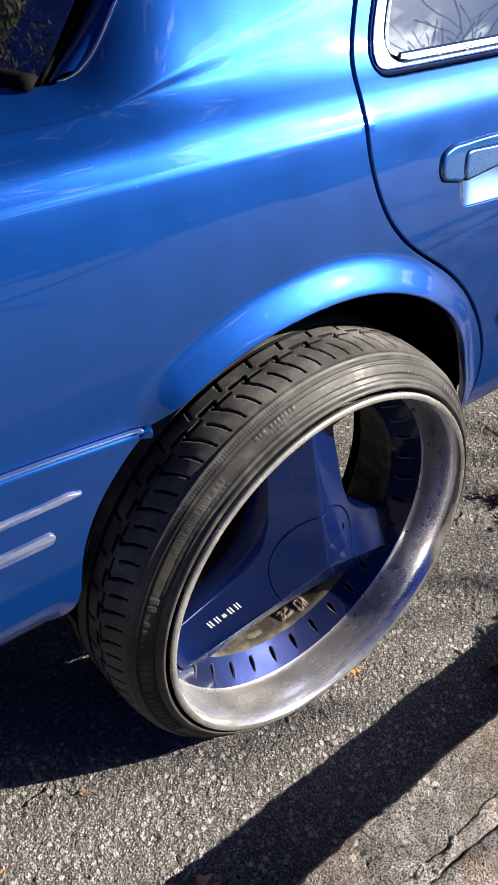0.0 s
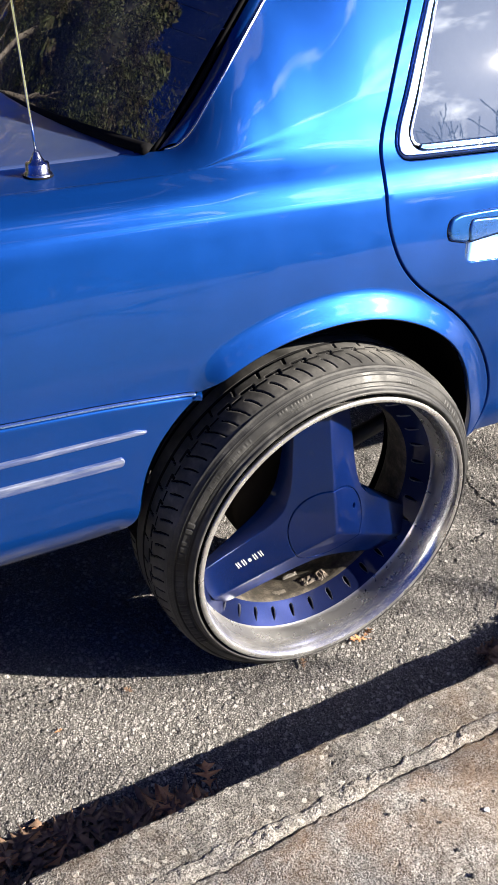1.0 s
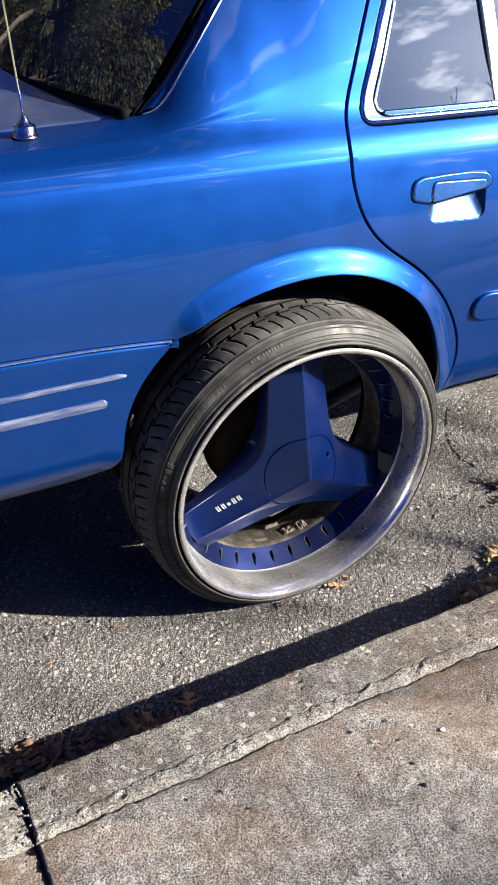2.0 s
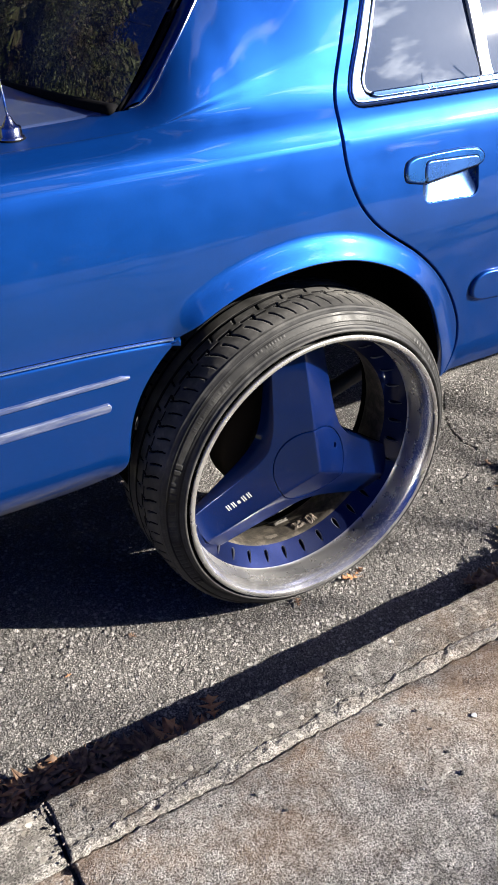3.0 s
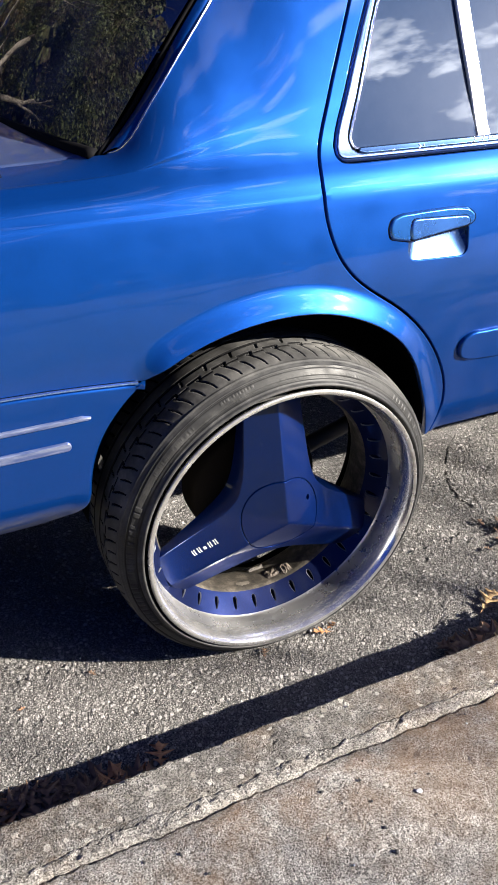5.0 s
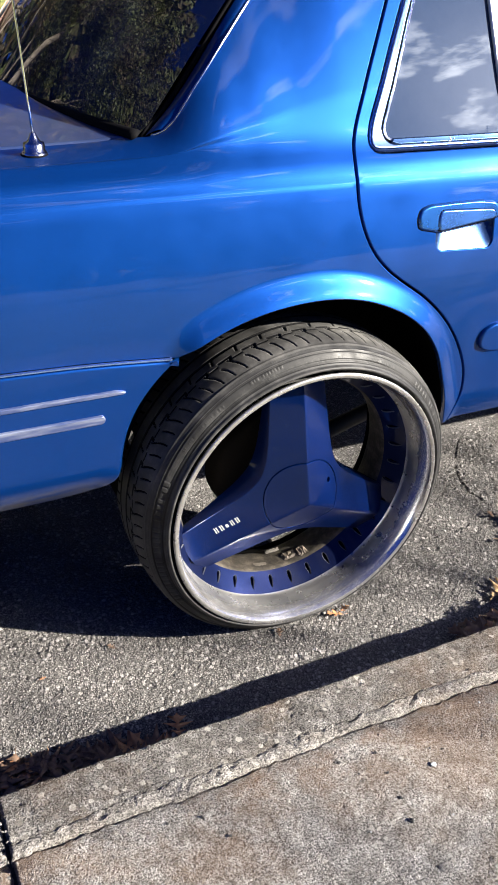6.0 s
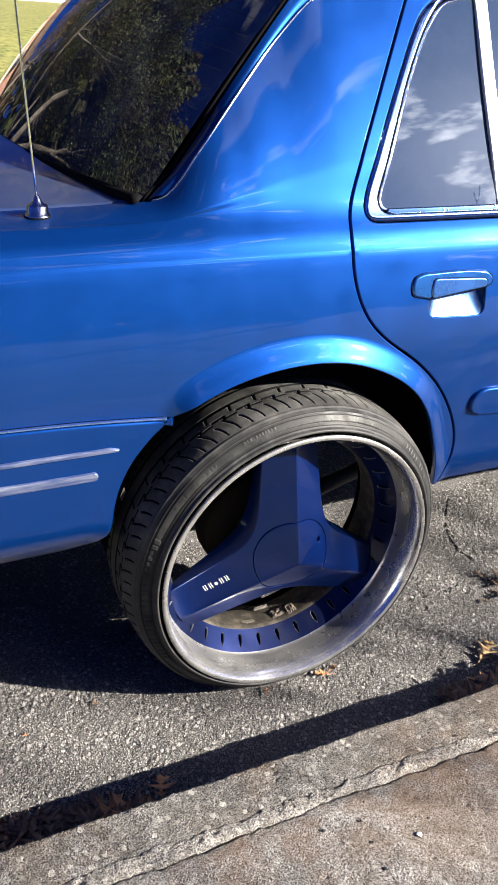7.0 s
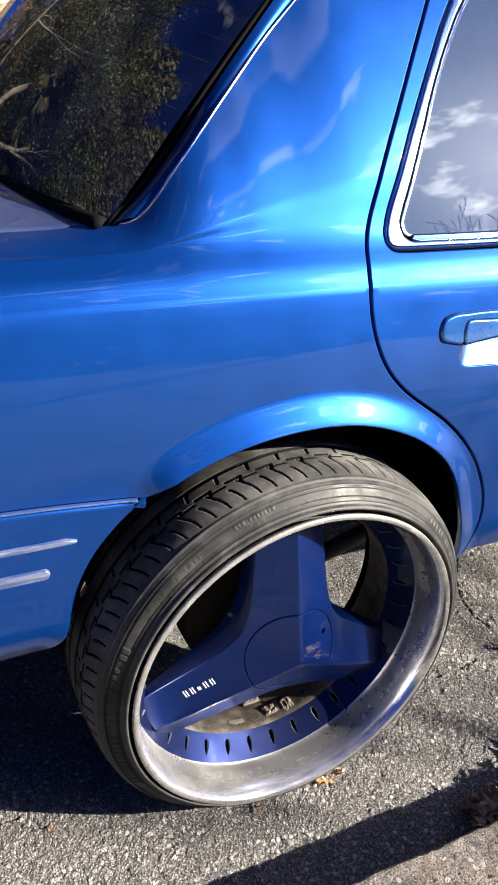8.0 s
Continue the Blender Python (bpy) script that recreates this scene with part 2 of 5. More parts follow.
mat_rust = material("rusty_brake", (0.007, 0.0058, 0.005), 0.9, 0.0, 0.0, 0.05)


def glass_material(name, tint, ior=1.55, rough=0.015, haze=0.18):
    m = material(name, tint, rough, 0.0, 0.0, 0.5)
    n = Nodes(m)
    n.shader.inputs["IOR"].default_value = ior
    n.set(base=n.mix(n.math("MULTIPLY", n.grey(n.noise(7, 8, 0.7), 0.30, 0.85), haze), tint, (0.10, 0.12, 0.17)))
    return m


mat_tint = glass_material("black_tinted_glass", (0.006, 0.007, 0.009), 2.0, haze=0.8)
mat_side = glass_material("grey_tinted_glass", (0.014, 0.028, 0.064), 1.62)


def wobble(n, amount, scale):
    """Places shifted a little by noise, for uneven grains."""
    t = n.tree.nodes.new("ShaderNodeTexNoise")
    t.inputs["Scale"].default_value, t.inputs["Detail"].default_value = scale, 3
    n.link(n.place, t.inputs["Vector"])
    a = n.tree.nodes.new("ShaderNodeVectorMath")
    a.operation = "MULTIPLY_ADD"
    a.inputs[1].default_value = (amount, amount, amount)
    n.link(t.outputs["Color"], a.inputs[0])
    n.link(n.place, a.inputs[2])
    return a.outputs["Vector"]


def grains(n, scale, where):
    """Distance and random values of scattered grains."""
    v = n.tree.nodes.new("ShaderNodeTexVoronoi")
    v.inputs["Scale"].default_value = scale
    n.link(where, v.inputs["Vector"])
    c = n.tree.nodes.new("ShaderNodeSeparateColor")
    n.link(v.outputs["Color"], c.inputs["Color"])
    return v.outputs["Distance"], c.outputs["Red"], c.outputs["Green"], c.outputs["Blue"]


def asphalt_material():
    m = material("worn_asphalt", (0.06, 0.06, 0.06), 0.9, 0.0, 0.0, 0.3)
    n = Nodes(m)
    where = wobble(n, 0.006, 160)
    d1, r1, _, b1 = grains(n, 78, where)
    d2, r2, _, _ = grains(n, 205, where)
    binder = n.ramp(n.noise(300, 5, 0.75), [(0.38, (0.018, 0.018, 0.018)), (0.53, (0.105, 0.102, 0.098)), (0.66, (0.25, 0.242, 0.233))])
    small = n.ramp(r2, [(0.0, (0.09, 0.089, 0.088)), (0.6, (0.235, 0.229, 0.222)), (1.0, (0.345, 0.335, 0.322))])
    big = n.ramp(r1, [(0.0, (0.11, 0.108, 0.107)), (0.5, (0.265, 0.258, 0.25)), (0.8, (0.31, 0.302, 0.293)), (1.0, (0.38, 0.37, 0.358))])
    body = n.mix(n.math("MULTIPLY", n.grey(d2, 0.52, 0.34), 0.9), binder, small)
    stone = n.math("MULTIPLY", n.grey(d1, 0.46, 0.30), n.grey(b1, 0.50, 0.56))
    body = n.mix(stone, body, n.mix(0.6, big, n.ramp(n.noise(700, 3, 0.7), [(0.3, (0.3, 0.3, 0.3)), (0.7, (0.7, 0.7, 0.7))]), "OVERLAY"))
    wear = n.ramp(n.noise(2.2, 6, 0.65), [(0.30, (0.48, 0.475, 0.478)), (0.72, (0.72, 0.705, 0.705))])
    n.set(base=n.mix(0.9, body, wear, "OVERLAY"))
    high = n.math("ADD", n.math("MULTIPLY", stone, 0.6), n.math("ADD", n.math("MULTIPLY", n.grey(d2, 0.6, 0.2), 0.5), n.noise(210, 5, 0.7)))
    n.set(normal=n.bump(high, 1.0, 0.0062))
    return m


def concrete_material(name, a, b, c, rust=0.35, stones=0.8, band=None, grain=92, share=0.70):
    """Weathered concrete: sand, scattered aggregate, pits, stains."""
    m = material(name, b, 0.95, 0.0, 0.0, 0.2)
    n = Nodes(m)
    where = wobble(n, 0.010, 90)
    tone = n.ramp(n.noise(26, 10, 0.78), [(0.36, a), (0.52, b), (0.64, c)])
    sand = n.noise(290, 3, 0.6)
    tone = n.mix(1.0, tone, n.ramp(sand, [(0.36, (0.14, 0.14, 0.14)), (0.48, (0.44, 0.44, 0.44)), (0.63, (0.84, 0.84, 0.84))]), "OVERLAY")
    d, r, g, _ = grains(n, grain, where)
    stone = n.math("MULTIPLY", n.grey(d, 0.44, 0.36), n.grey(r, share, share + 0.04))
    shade = n.ramp(g, [(0.0, (0.09, 0.085, 0.08)), (0.5, (0.30, 0.28, 0.25)), (0.95, (0.58, 0.56, 0.52))])
    tone = n.mix(n.math("MULTIPLY", stone, stones * 0.7), tone, shade)
    stain = n.grey(n.noise(3.4, 9, 0.72), 0.47, 0.68)
    tone = n.mix(n.math("MULTIPLY", stain, rust), tone, n.mix(0.7, tone, (0.24, 0.14, 0.065), "MIX"))
    if band:
        xyz = n.tree.nodes.new("ShaderNodeSeparateXYZ")
        n.link(n.place, xyz.inputs["Vector"])
        run = n.math("MULTIPLY", n.grey(xyz.outputs["Y"], band[0], band[1]), n.grey(n.noise(5.5, 8, 0.7), 0.40, 0.56))
        tone = n.mix(n.math("MULTIPLY", run, 0.85), tone, n.mix(0.72, tone, (0.19, 0.115, 0.068)))
    soot = n.grey(n.noise(9.5, 9, 0.78), 0.52, 0.68)
    tone = n.mix(n.math("MULTIPLY", soot, 0.34), tone, (0.085, 0.08, 0.075))
    pit = n.grey(n.noise(52, 3, 0.55), 0.70, 0.745)
    n.set(base=n.mix(pit, tone, (0.035, 0.03, 0.027)))
    high = n.math("ADD", n.math("MULTIPLY", sand, 1.6), n.math("ADD", n.math("MULTIPLY", stone, 0.3), n.math("MULTIPLY", n.noise(110, 6, 0.75), 1.0)))
    n.set(normal=n.bump(n.math("SUBTRACT", high, pit), 1.0, 0.0055))
    return m


mat_asphalt = asphalt_material()
mat_kerb = concrete_material("kerb_concrete", (0.100, 0.094, 0.087), (0.190, 0.181, 0.170), (0.325, 0.313, 0.298), 0.5, 1.15, None, 64, 0.56)
mat_mortar = concrete_material("mortar", (0.16, 0.150, 0.138), (0.29, 0.276, 0.258), (0.44, 0.423, 0.40), 0.35, 0.7)
mat_slab = concrete_material("slab_concrete", (0.150, 0.144, 0.137), (0.285, 0.275, 0.263), (0.45, 0.440, 0.426), 0.40, 0.7, (-0.66, -0.40))


def leaf_material(name, a, b):
    m = material(name, a, 0.7)
    n = Nodes(m)
    n.set(base=n.mix(n.grey(n.noise(40, 5), 0.3, 0.7), a, b))
    return m


mat_leaf = leaf_material("dry_leaf", (0.30, 0.12, 0.05), (0.50, 0.27, 0.13))
mat_leaf_dark = leaf_material("wet_leaf", (0.085, 0.052, 0.036), (0.23, 0.145, 0.095))
mat_leaf_tan = leaf_material("tan_leaf", (0.45, 0.27, 0.11), (0.62, 0.45, 0.24))


# ---------------------------------------------------------------- helpers
def mesh_object(name, verts, faces, mat, normals=None, smooth=True):
    me = bpy.data.meshes.new(name)
    me.from_pydata([tuple(map(float, v)) for v in verts], [], [tuple(map(int, f)) for f in faces])
    me.materials.append(mat)
    if smooth:
        me.polygons.foreach_set("use_smooth", [True] * len(me.polygons))
    me.update()
    if normals is not None:
        me.normals_split_custom_set_from_vertices([tuple(map(float, v)) for v in normals])
    return new(name, me)


def under(ob, parent, label=""):
    ob.parent = parent
    ob.matrix_parent_inverse = parent.matrix_world.inverted()
    if label:
        ob["label"] = label
    return ob


def bm_object(name, bm, mat, smooth=True):
    bmesh.ops.recalc_face_normals(bm, faces=bm.faces)
    me = bpy.data.meshes.new(name)
    bm.to_mesh(me)
    bm.free()
    me.materials.append(mat)
    if smooth:
        me.polygons.foreach_set("use_smooth", [True] * len(me.polygons))
    return new(name, me)


def part(name, bm, mat, parent, label="", smooth=True):
    return under(bm_object(name, bm, mat, smooth), parent, label)


def cubic(xk, rows, x):
    """A smooth curve through rows (knots by columns) at the places x."""
    xk, rows, x = np.asarray(xk, float), np.asarray(rows, float), np.asarray(x, float)
    h = np.diff(xk)
    slope = np.diff(rows, axis=0) / h[:, None]
    tan = np.empty_like(rows)
    tan[0], tan[-1] = slope[0], slope[-1]
    w = (h[1:] / (h[1:] + h[:-1]))[:, None]
    tan[1:-1] = w * slope[:-1] + (1 - w) * slope[1:]
    i = np.clip(np.searchsorted(xk, x) - 1, 0, len(h) - 1)
    s = np.clip((x - xk[i]) / h[i], 0, 1)[:, None]
    hi = h[i][:, None]
    return ((1 + 2 * s) * (1 - s) ** 2 * rows[i] + s * (1 - s) ** 2 * hi * tan[i]
            + s * s * (3 - 2 * s) * rows[i + 1] + s * s * (s - 1) * hi * tan[i + 1])


def spline(points, step=0.008, closed=False):
    """Points along a smooth line through a few given ones."""
    p = np.asarray(points, float)
    if closed:
        p = np.vstack([p, p[:1]])
    t = np.r_[0, np.cumsum(np.hypot(*np.diff(p, axis=0).T))]
    n = max(2, int(t[-1] / step))
    return cubic(t, p, np.linspace(0, t[-1], n + 1))[: n if closed else n + 1]


def inside(poly, q):
    """Which of the points q lie in the polygon."""
    x, y = q[:, 0], q[:, 1]
    res = np.zeros(len(q), bool)
    a, b = poly, np.roll(poly, -1, 0)
    for (x0, y0), (x1, y1) in zip(a, b):
        if y0 != y1:
            res ^= ((y0 > y) != (y1 > y)) & (x < (x1 - x0) * (y - y0) / (y1 - y0) + x0)
    return res


def gap_to(poly, q):
    """How far the points q lie from a line of points."""
    best = np.full(len(q), 9.0)
    for a, b in zip(poly[:-1], poly[1:]):
        ab = b - a
        s = np.clip(((q - a) @ ab) / max(ab @ ab, 1e-12), 0, 1)
        best = np.minimum(best, np.hypot(*(a + s[:, None] * ab - q).T))
    return best


# ---------------------------------------------------------------- the shape of the car's side
# A section at each place along the car: how far in (y) and how high (z) the skin lies, by a height-like parameter.
LOW = [(0.36, 0.125), (0.42, 0.106), (0.50, 0.094), (0.60, 0.085), (0.70, 0.079), (0.78, 0.077), (0.86, 0.0800), (0.94, 0.0915), (1.00, 0.1032), (1.03, 0.1098)]
U_ROWS = [u for u, _ in LOW] + [1.0405, 1.046, 1.0515, 1.075, 1.105, 1.2038, 1.3025, 1.4012, 1.50]
# stations: x; shoulder rows (y, z) at three rows; the top edge; bulge (y, z) between
STATIONS = [
    (-1.70, (0.150, 1.035), (0.172, 1.058), (0.202, 1.072), (0.345, 1.090), (0.0, 0.004)),
    (-0.95, (0.1225, 1.042), (0.143, 1.068), (0.174, 1.083), (0.310, 1.095), (0.0, 0.005)),
    (-0.45, (0.1145, 1.045), (0.134, 1.072), (0.165, 1.088), (0.300, 1.1035), (0.0, 0.004)),
    (-0.32, (0.1140, 1.046), (0.133, 1.074), (0.163, 1.091), (0.272, 1.1165), (0.0, 0.003)),
    (-0.25, (0.1140, 1.046), (0.133, 1.074), (0.160, 1.095), (0.226, 1.138), (-0.003, 0.002)),
    (-0.19, (0.1140, 1.046), (0.132, 1.075), (0.156, 1.100), (0.232, 1.210), (-0.005, 0.0)),
    (-0.10, (0.1140, 1.046), (0.131, 1.075), (0.154, 1.102), (0.275, 1.304), (-0.006, 0.0)),
    (0.00, (0.1140, 1.046), (0.131, 1.075), (0.154, 1.104), (0.326, 1.402), (-0.007, 0.0)),
    (0.10, (0.1140, 1.046), (0.131, 1.075), (0.154, 1.105), (0.354, 1.484), (-0.008, 0.0)),
    (0.20, (0.1140, 1.046), (0.131, 1.075), (0.154, 1.105), (0.354, 1.50), (-0.009, 0.0)),
    (1.30, (0.1140, 1.046), (0.131, 1.075), (0.154, 1.105), (0.345, 1.50), (-0.009, 0.0)),
    (1.90, (0.1140, 1.046), (0.134, 1.072), (0.165, 1.092), (0.300, 1.16), (0.0, 0.0)),
    (2.30, (0.1175, 1.040), (0.138, 1.062), (0.168, 1.076), (0.310, 1.095), (0.0, 0.004)),
    (3.70, (0.190, 0.985), (0.212, 1.000), (0.240, 1.010), (0.370, 1.020), (0.0, 0.004)),
]
ARCH = [(0.402, 0.462), (0.385, 0.515), (0.350, 0.605), (0.321, 0.678), (0.281, 0.737), (0.230, 0.780), (0.165, 0.813), (0.090, 0.836), (0.020, 0.844), (-0.050, 0.842), (-0.120, 0.832), (-0.190, 0.812), (-0.240, 0.790), (-0.288, 0.757)]
ARCH = [(x * (1 - 0.016 * min(1.0, max(0.0, (z - 0.60) / 0.15))), z - 0.0055 * min(1.0, max(0.0, (z - 0.68) / 0.10))) for x, z in ARCH[:-1]] + ARCH[-1:]
ARCH_LINE = spline(ARCH, 0.01)


def flare(x, u):
    """How far the lip round a wheel opening stands out."""
    q = np.stack([x, u], -1)
    d = gap_to(ARCH_LINE[::2], q)
    fade = np.clip((x + 0.315) / 0.075, 0, 1) * np.clip((u - 0.40) / 0.20, 0, 1)
    s = np.clip(1 - d / 0.054, 0, 1)
    soft = s * s * (3 - 2 * s) * 0.62 + 0.38 * s * s
    return 0.024 * soft * fade * fade * (3 - 2 * fade)


def skin(x, u):
    """Places on the car's near side."""
    x, u = np.asarray(x, float), np.asarray(u, float)
    st = np.array([[s[0], *s[1], *s[2], *s[3], *s[4], *s[5]] for s in STATIONS])
    c = cubic(st[:, 0], st[:, 1:], x)
    taper = np.interp(x, [-1.7, -0.9, 2.3, 3.7], [0.045, 0.0, 0.0, 0.08])
    rows = [np.stack([np.full(len(x), y) + taper, np.full(len(x), z)], -1) for z, y in LOW]
    a, top, bulge = c[:, 4:6], c[:, 6:8], c[:, 8:10]
    below = rows[-1] + (c[:, 0:2] - rows[-1]) * 0.66
    above = c[:, 0:2] + (c[:, 2:4] - c[:, 0:2]) * 0.19
    rows += [below, c[:, 0:2], above, c[:, 2:4], a]
    rows += [a + (top - a) * f + bulge * 4 * f * (1 - f) for f in (0.25, 0.5, 0.75)] + [top]
    rows = np.stack(rows, 1)
    uk = np.array(U_ROWS)
    h = np.diff(uk)
    slope = np.diff(rows, axis=1) / h[None, :, None]
    tan = np.empty_like(rows)
    tan[:, 0], tan[:, -1] = slope[:, 0], slope[:, -1]
    w = (h[1:] / (h[1:] + h[:-1]))[None, :, None]
    tan[:, 1:-1] = w * slope[:, :-1] + (1 - w) * slope[:, 1:]
    i = np.clip(np.searchsorted(uk, u) - 1, 0, len(h) - 1)
    k = np.arange(len(x))
    hi = h[i][:, None]
    s = np.clip((u - uk[i]) / h[i], 0, 1)[:, None]
    yz = ((1 + 2 * s) * (1 - s) ** 2 * rows[k, i] + s * (1 - s) ** 2 * hi * tan[k, i]
          + s * s * (3 - 2 * s) * rows[k, i + 1] + s * s * (s - 1) * hi * tan[k, i + 1])
    tuck = np.clip((0.545 - u) / 0.10, 0, 1) ** 2
    rear = np.clip((-0.385 - x) / 0.07, 0, 1)
    yz[:, 0] += tuck * (0.050 * rear * rear * (3 - 2 * rear) + 0.022 * np.clip((x - 0.40) / 0.05, 0, 1))
    near = (u < 0.95) & (np.abs(x) < 0.5)
    y = yz[:, 0].copy()
    if near.any():
        y[near] -= flare(x[near], u[near])
    return np.stack([x, y, yz[:, 1]], -1)


def skin_normal(x, u):
    e = 0.002
    a = skin(x + e, u) - skin(x - e, u)
    b = skin(x, np.minimum(u + e, 1.5)) - skin(x, np.maximum(u - e, 0.36))
    n = np.cross(a, b)
    return n / np.linalg.norm(n, axis=1, keepdims=True)


CENTRE_Y = 1.07


def panel(name, outline, mat, holes=(), step=0.014, lift=0.0, depth=0.014, edge=0.0025, mirrored=False, extra=None):
    """A sheet of bodywork on the car's side, cut to an outline, with rolled edges."""
    loops = [np.asarray(outline, float)] + [np.asarray(h, float) for h in holes]
    rims = []
    for k, loop in enumerate(loops):
        area = np.sum(loop[:, 0] * np.roll(loop[:, 1], -1) - np.roll(loop[:, 0], -1) * loop[:, 1])
        if (area > 0) != (k == 0):
            loop = loop[::-1]
        t = np.roll(loop, -1, 0) - np.roll(loop, 1, 0)
        t /= np.linalg.norm(t, axis=1, keepdims=True) + 1e-9
        rims.append((loop, np.stack([t[:, 1], -t[:, 0]], -1)))
    inner = [loop - out * edge for loop, out in rims]
    lo, hi = inner[0].min(0), inner[0].max(0)
    gx, gy = np.meshgrid(np.arange(lo[0], hi[0], step), np.arange(lo[1], hi[1], step))
    grid = np.stack([gx.ravel(), gy.ravel()], -1)
    if extra is not None:
        grid = np.vstack([grid[gap_to(ARCH_LINE, grid) > 0.062], extra])
    keep = inside(inner[0], grid)
    for h in inner[1:]:
        keep &= ~inside(h, grid)
    grid = grid[keep]
    for loop in inner:
        grid = grid[gap_to(np.vstack([loop, loop[:1]]), grid) > (step * 0.45 if extra is None else 0.003)]
    flat = np.vstack(inner + [grid])
    edges, at = [], 0
    for loop in inner:
        n = len(loop)
        edges += [(at + i, at + (i + 1) % n) for i in range(n)]
        at += n
    vs, _, fs, orig, _, _ = delaunay_2d_cdt([Vector(p) for p in flat], edges, [], 0, 1e-6)
    flat = np.array([tuple(v) for v in vs])
    mid = np.array([flat[list(f)].mean(0) for f in fs])
    ok = inside(inner[0], mid)
    for h in inner[1:]:
        ok &= ~inside(h, mid)
    faces = [tuple(f) for f, k in zip(fs, ok) if k]
    home = {}
    for new_i, olds in enumerate(orig):
        for o in olds:
            home[o] = new_i
    normal = skin_normal(flat[:, 0], flat[:, 1])
    verts, normals = [skin(flat[:, 0], flat[:, 1]) + normal * lift], [normal]
    count, at = len(flat), 0
    for loop, out in rims:
        n = len(loop)
        first = [home[at + i] for i in range(n)]
        at += n
        nn = skin_normal(loop[:, 0], loop[:, 1])
        base = skin(loop[:, 0], loop[:, 1])
        ahead = skin(loop[:, 0] + out[:, 0] * 1e-3, np.clip(loop[:, 1] + out[:, 1] * 1e-3, 0.36, 1.5)) - base
        ahead /= np.linalg.norm(ahead, axis=1, keepdims=True) + 1e-9
        prev = first
        for down, lean in ((edge, 0.8), (depth, 1.0)):
            verts.append(base + nn * (lift - down))
            normals.append(nn * (1 - lean) + ahead * lean + 1e-6)
            ring = [count + i for i in range(n)]
            count += n
            for i in range(n):
                j = (i + 1) % n
                faces += [(prev[i], ring[i], ring[j]), (prev[i], ring[j], prev[j])]
            prev = ring
    verts, normals = np.vstack(verts), np.vstack(normals)
    normals /= np.linalg.norm(normals, axis=1, keepdims=True)
    if mirrored:
        verts = verts * (1, -1, 1) + (0, 2 * CENTRE_Y, 0)
        normals = normals * (1, -1, 1)
    else:
        faces = [f[::-1] for f in faces]
    # faces must look the way their normals do
    fixed = []
    for f in faces:
        a, b, c = verts[list(f)]
        fixed.append(f if np.dot(np.cross(b - a, c - a), normals[list(f)].mean(0)) > 0 else f[::-1])
    return mesh_object(name, verts, fixed, mat, normals)


GAP = [(0.307, 1.497), (0.266, 1.43), (0.194, 1.300), (0.131, 1.170), (0.1035, 1.095), (0.0985, 1.035), (0.109, 0.975), (0.139, 0.912), (0.174, 0.875), (0.220, 0.842), (0.265, 0.813), (0.315, 0.772), (0.361, 0.722), (0.405, 0.655), (0.430, 0.598), (0.437, 0.530), (0.418, 0.462)]
GAP_LINE = spline(GAP, 0.008)
for _ in range(14):
    GAP_LINE[1:-1] = 0.5 * GAP_LINE[1:-1] + 0.25 * (GAP_LINE[:-2] + GAP_LINE[2:])


def seam(line, width):
    """The line moved sideways by a width."""
    t = np.gradient(line, axis=0)
    t /= np.linalg.norm(t, axis=1, keepdims=True)
    return line + np.stack([-t[:, 1], t[:, 0]], -1) * width


def straight(a, b, step=0.02):
    n = max(1, int(np.hypot(b[0] - a[0], b[1] - a[1]) / step))
    return np.linspace(a, b, n, endpoint=False)


def chain(*runs):
    """One outline from several runs of points, with no doubled points."""
    pts = np.vstack(runs)
    keep = np.r_[True, np.hypot(*np.diff(pts, axis=0).T) > 0.002]
    pts = pts[keep]
    return pts[:-1] if np.hypot(*(pts[0] - pts[-1])) < 0.002 else pts


# ---------------------------------------------------------------- ground: road, kerb, pavement
def road_height(y):
    """The road falls towards the gutter."""
    y = np.asarray(y, float)
    d = np.minimum(y, 0.333) - 0.1
    return 0.0864 * d - 0.185 * d * d + 0.0


def ground_sheet(name, xs, ys, height, mat):
    gx, gy = np.meshgrid(xs, ys)
    verts = np.stack([gx.ravel(), gy.ravel(), height(gx.ravel(), gy.ravel())], -1)
    n, m = len(xs), len(ys)
    faces = [(j * n + i, j * n + i + 1, (j + 1) * n + i + 1, (j + 1) * n + i) for j in range(m - 1) for i in range(n - 1)]
    return mesh_object(name, verts, faces, mat)


CRACKS = [[(-0.768, 0.185), (-0.70, 0.193), (-0.638, 0.191), (-0.56, 0.183), (-0.483, 0.187)], [(-0.756, 0.239), (-0.66, 0.226), (-0.579, 0.221)],
          [(0.932, 0.599), (0.87, 0.53), (0.815, 0.458), (0.79, 0.40), (0.779, 0.346), (0.794, 0.255)], [(0.464, 0.197), (0.571, 0.190), (0.677, 0.206), (0.74, 0.190)],
          [(1.014, 0.428), (1.001, 0.318)]]


def crack_gap(x, y):
    """How far a place lies from the nearest crack in the road."""
    best = np.full(len(x), 9.0)
    for run in CRACKS:
        for a, b in zip(run[:-1], run[1:]):
            a, b = np.array(a), np.array(b)
            d = b - a
            k = np.clip(((x - a[0]) * d[0] + (y - a[1]) * d[1]) / (d @ d), 0, 1)
            best = np.minimum(best, np.hypot(x - a[0] - k * d[0], y - a[1] - k * d[1]))
    return best


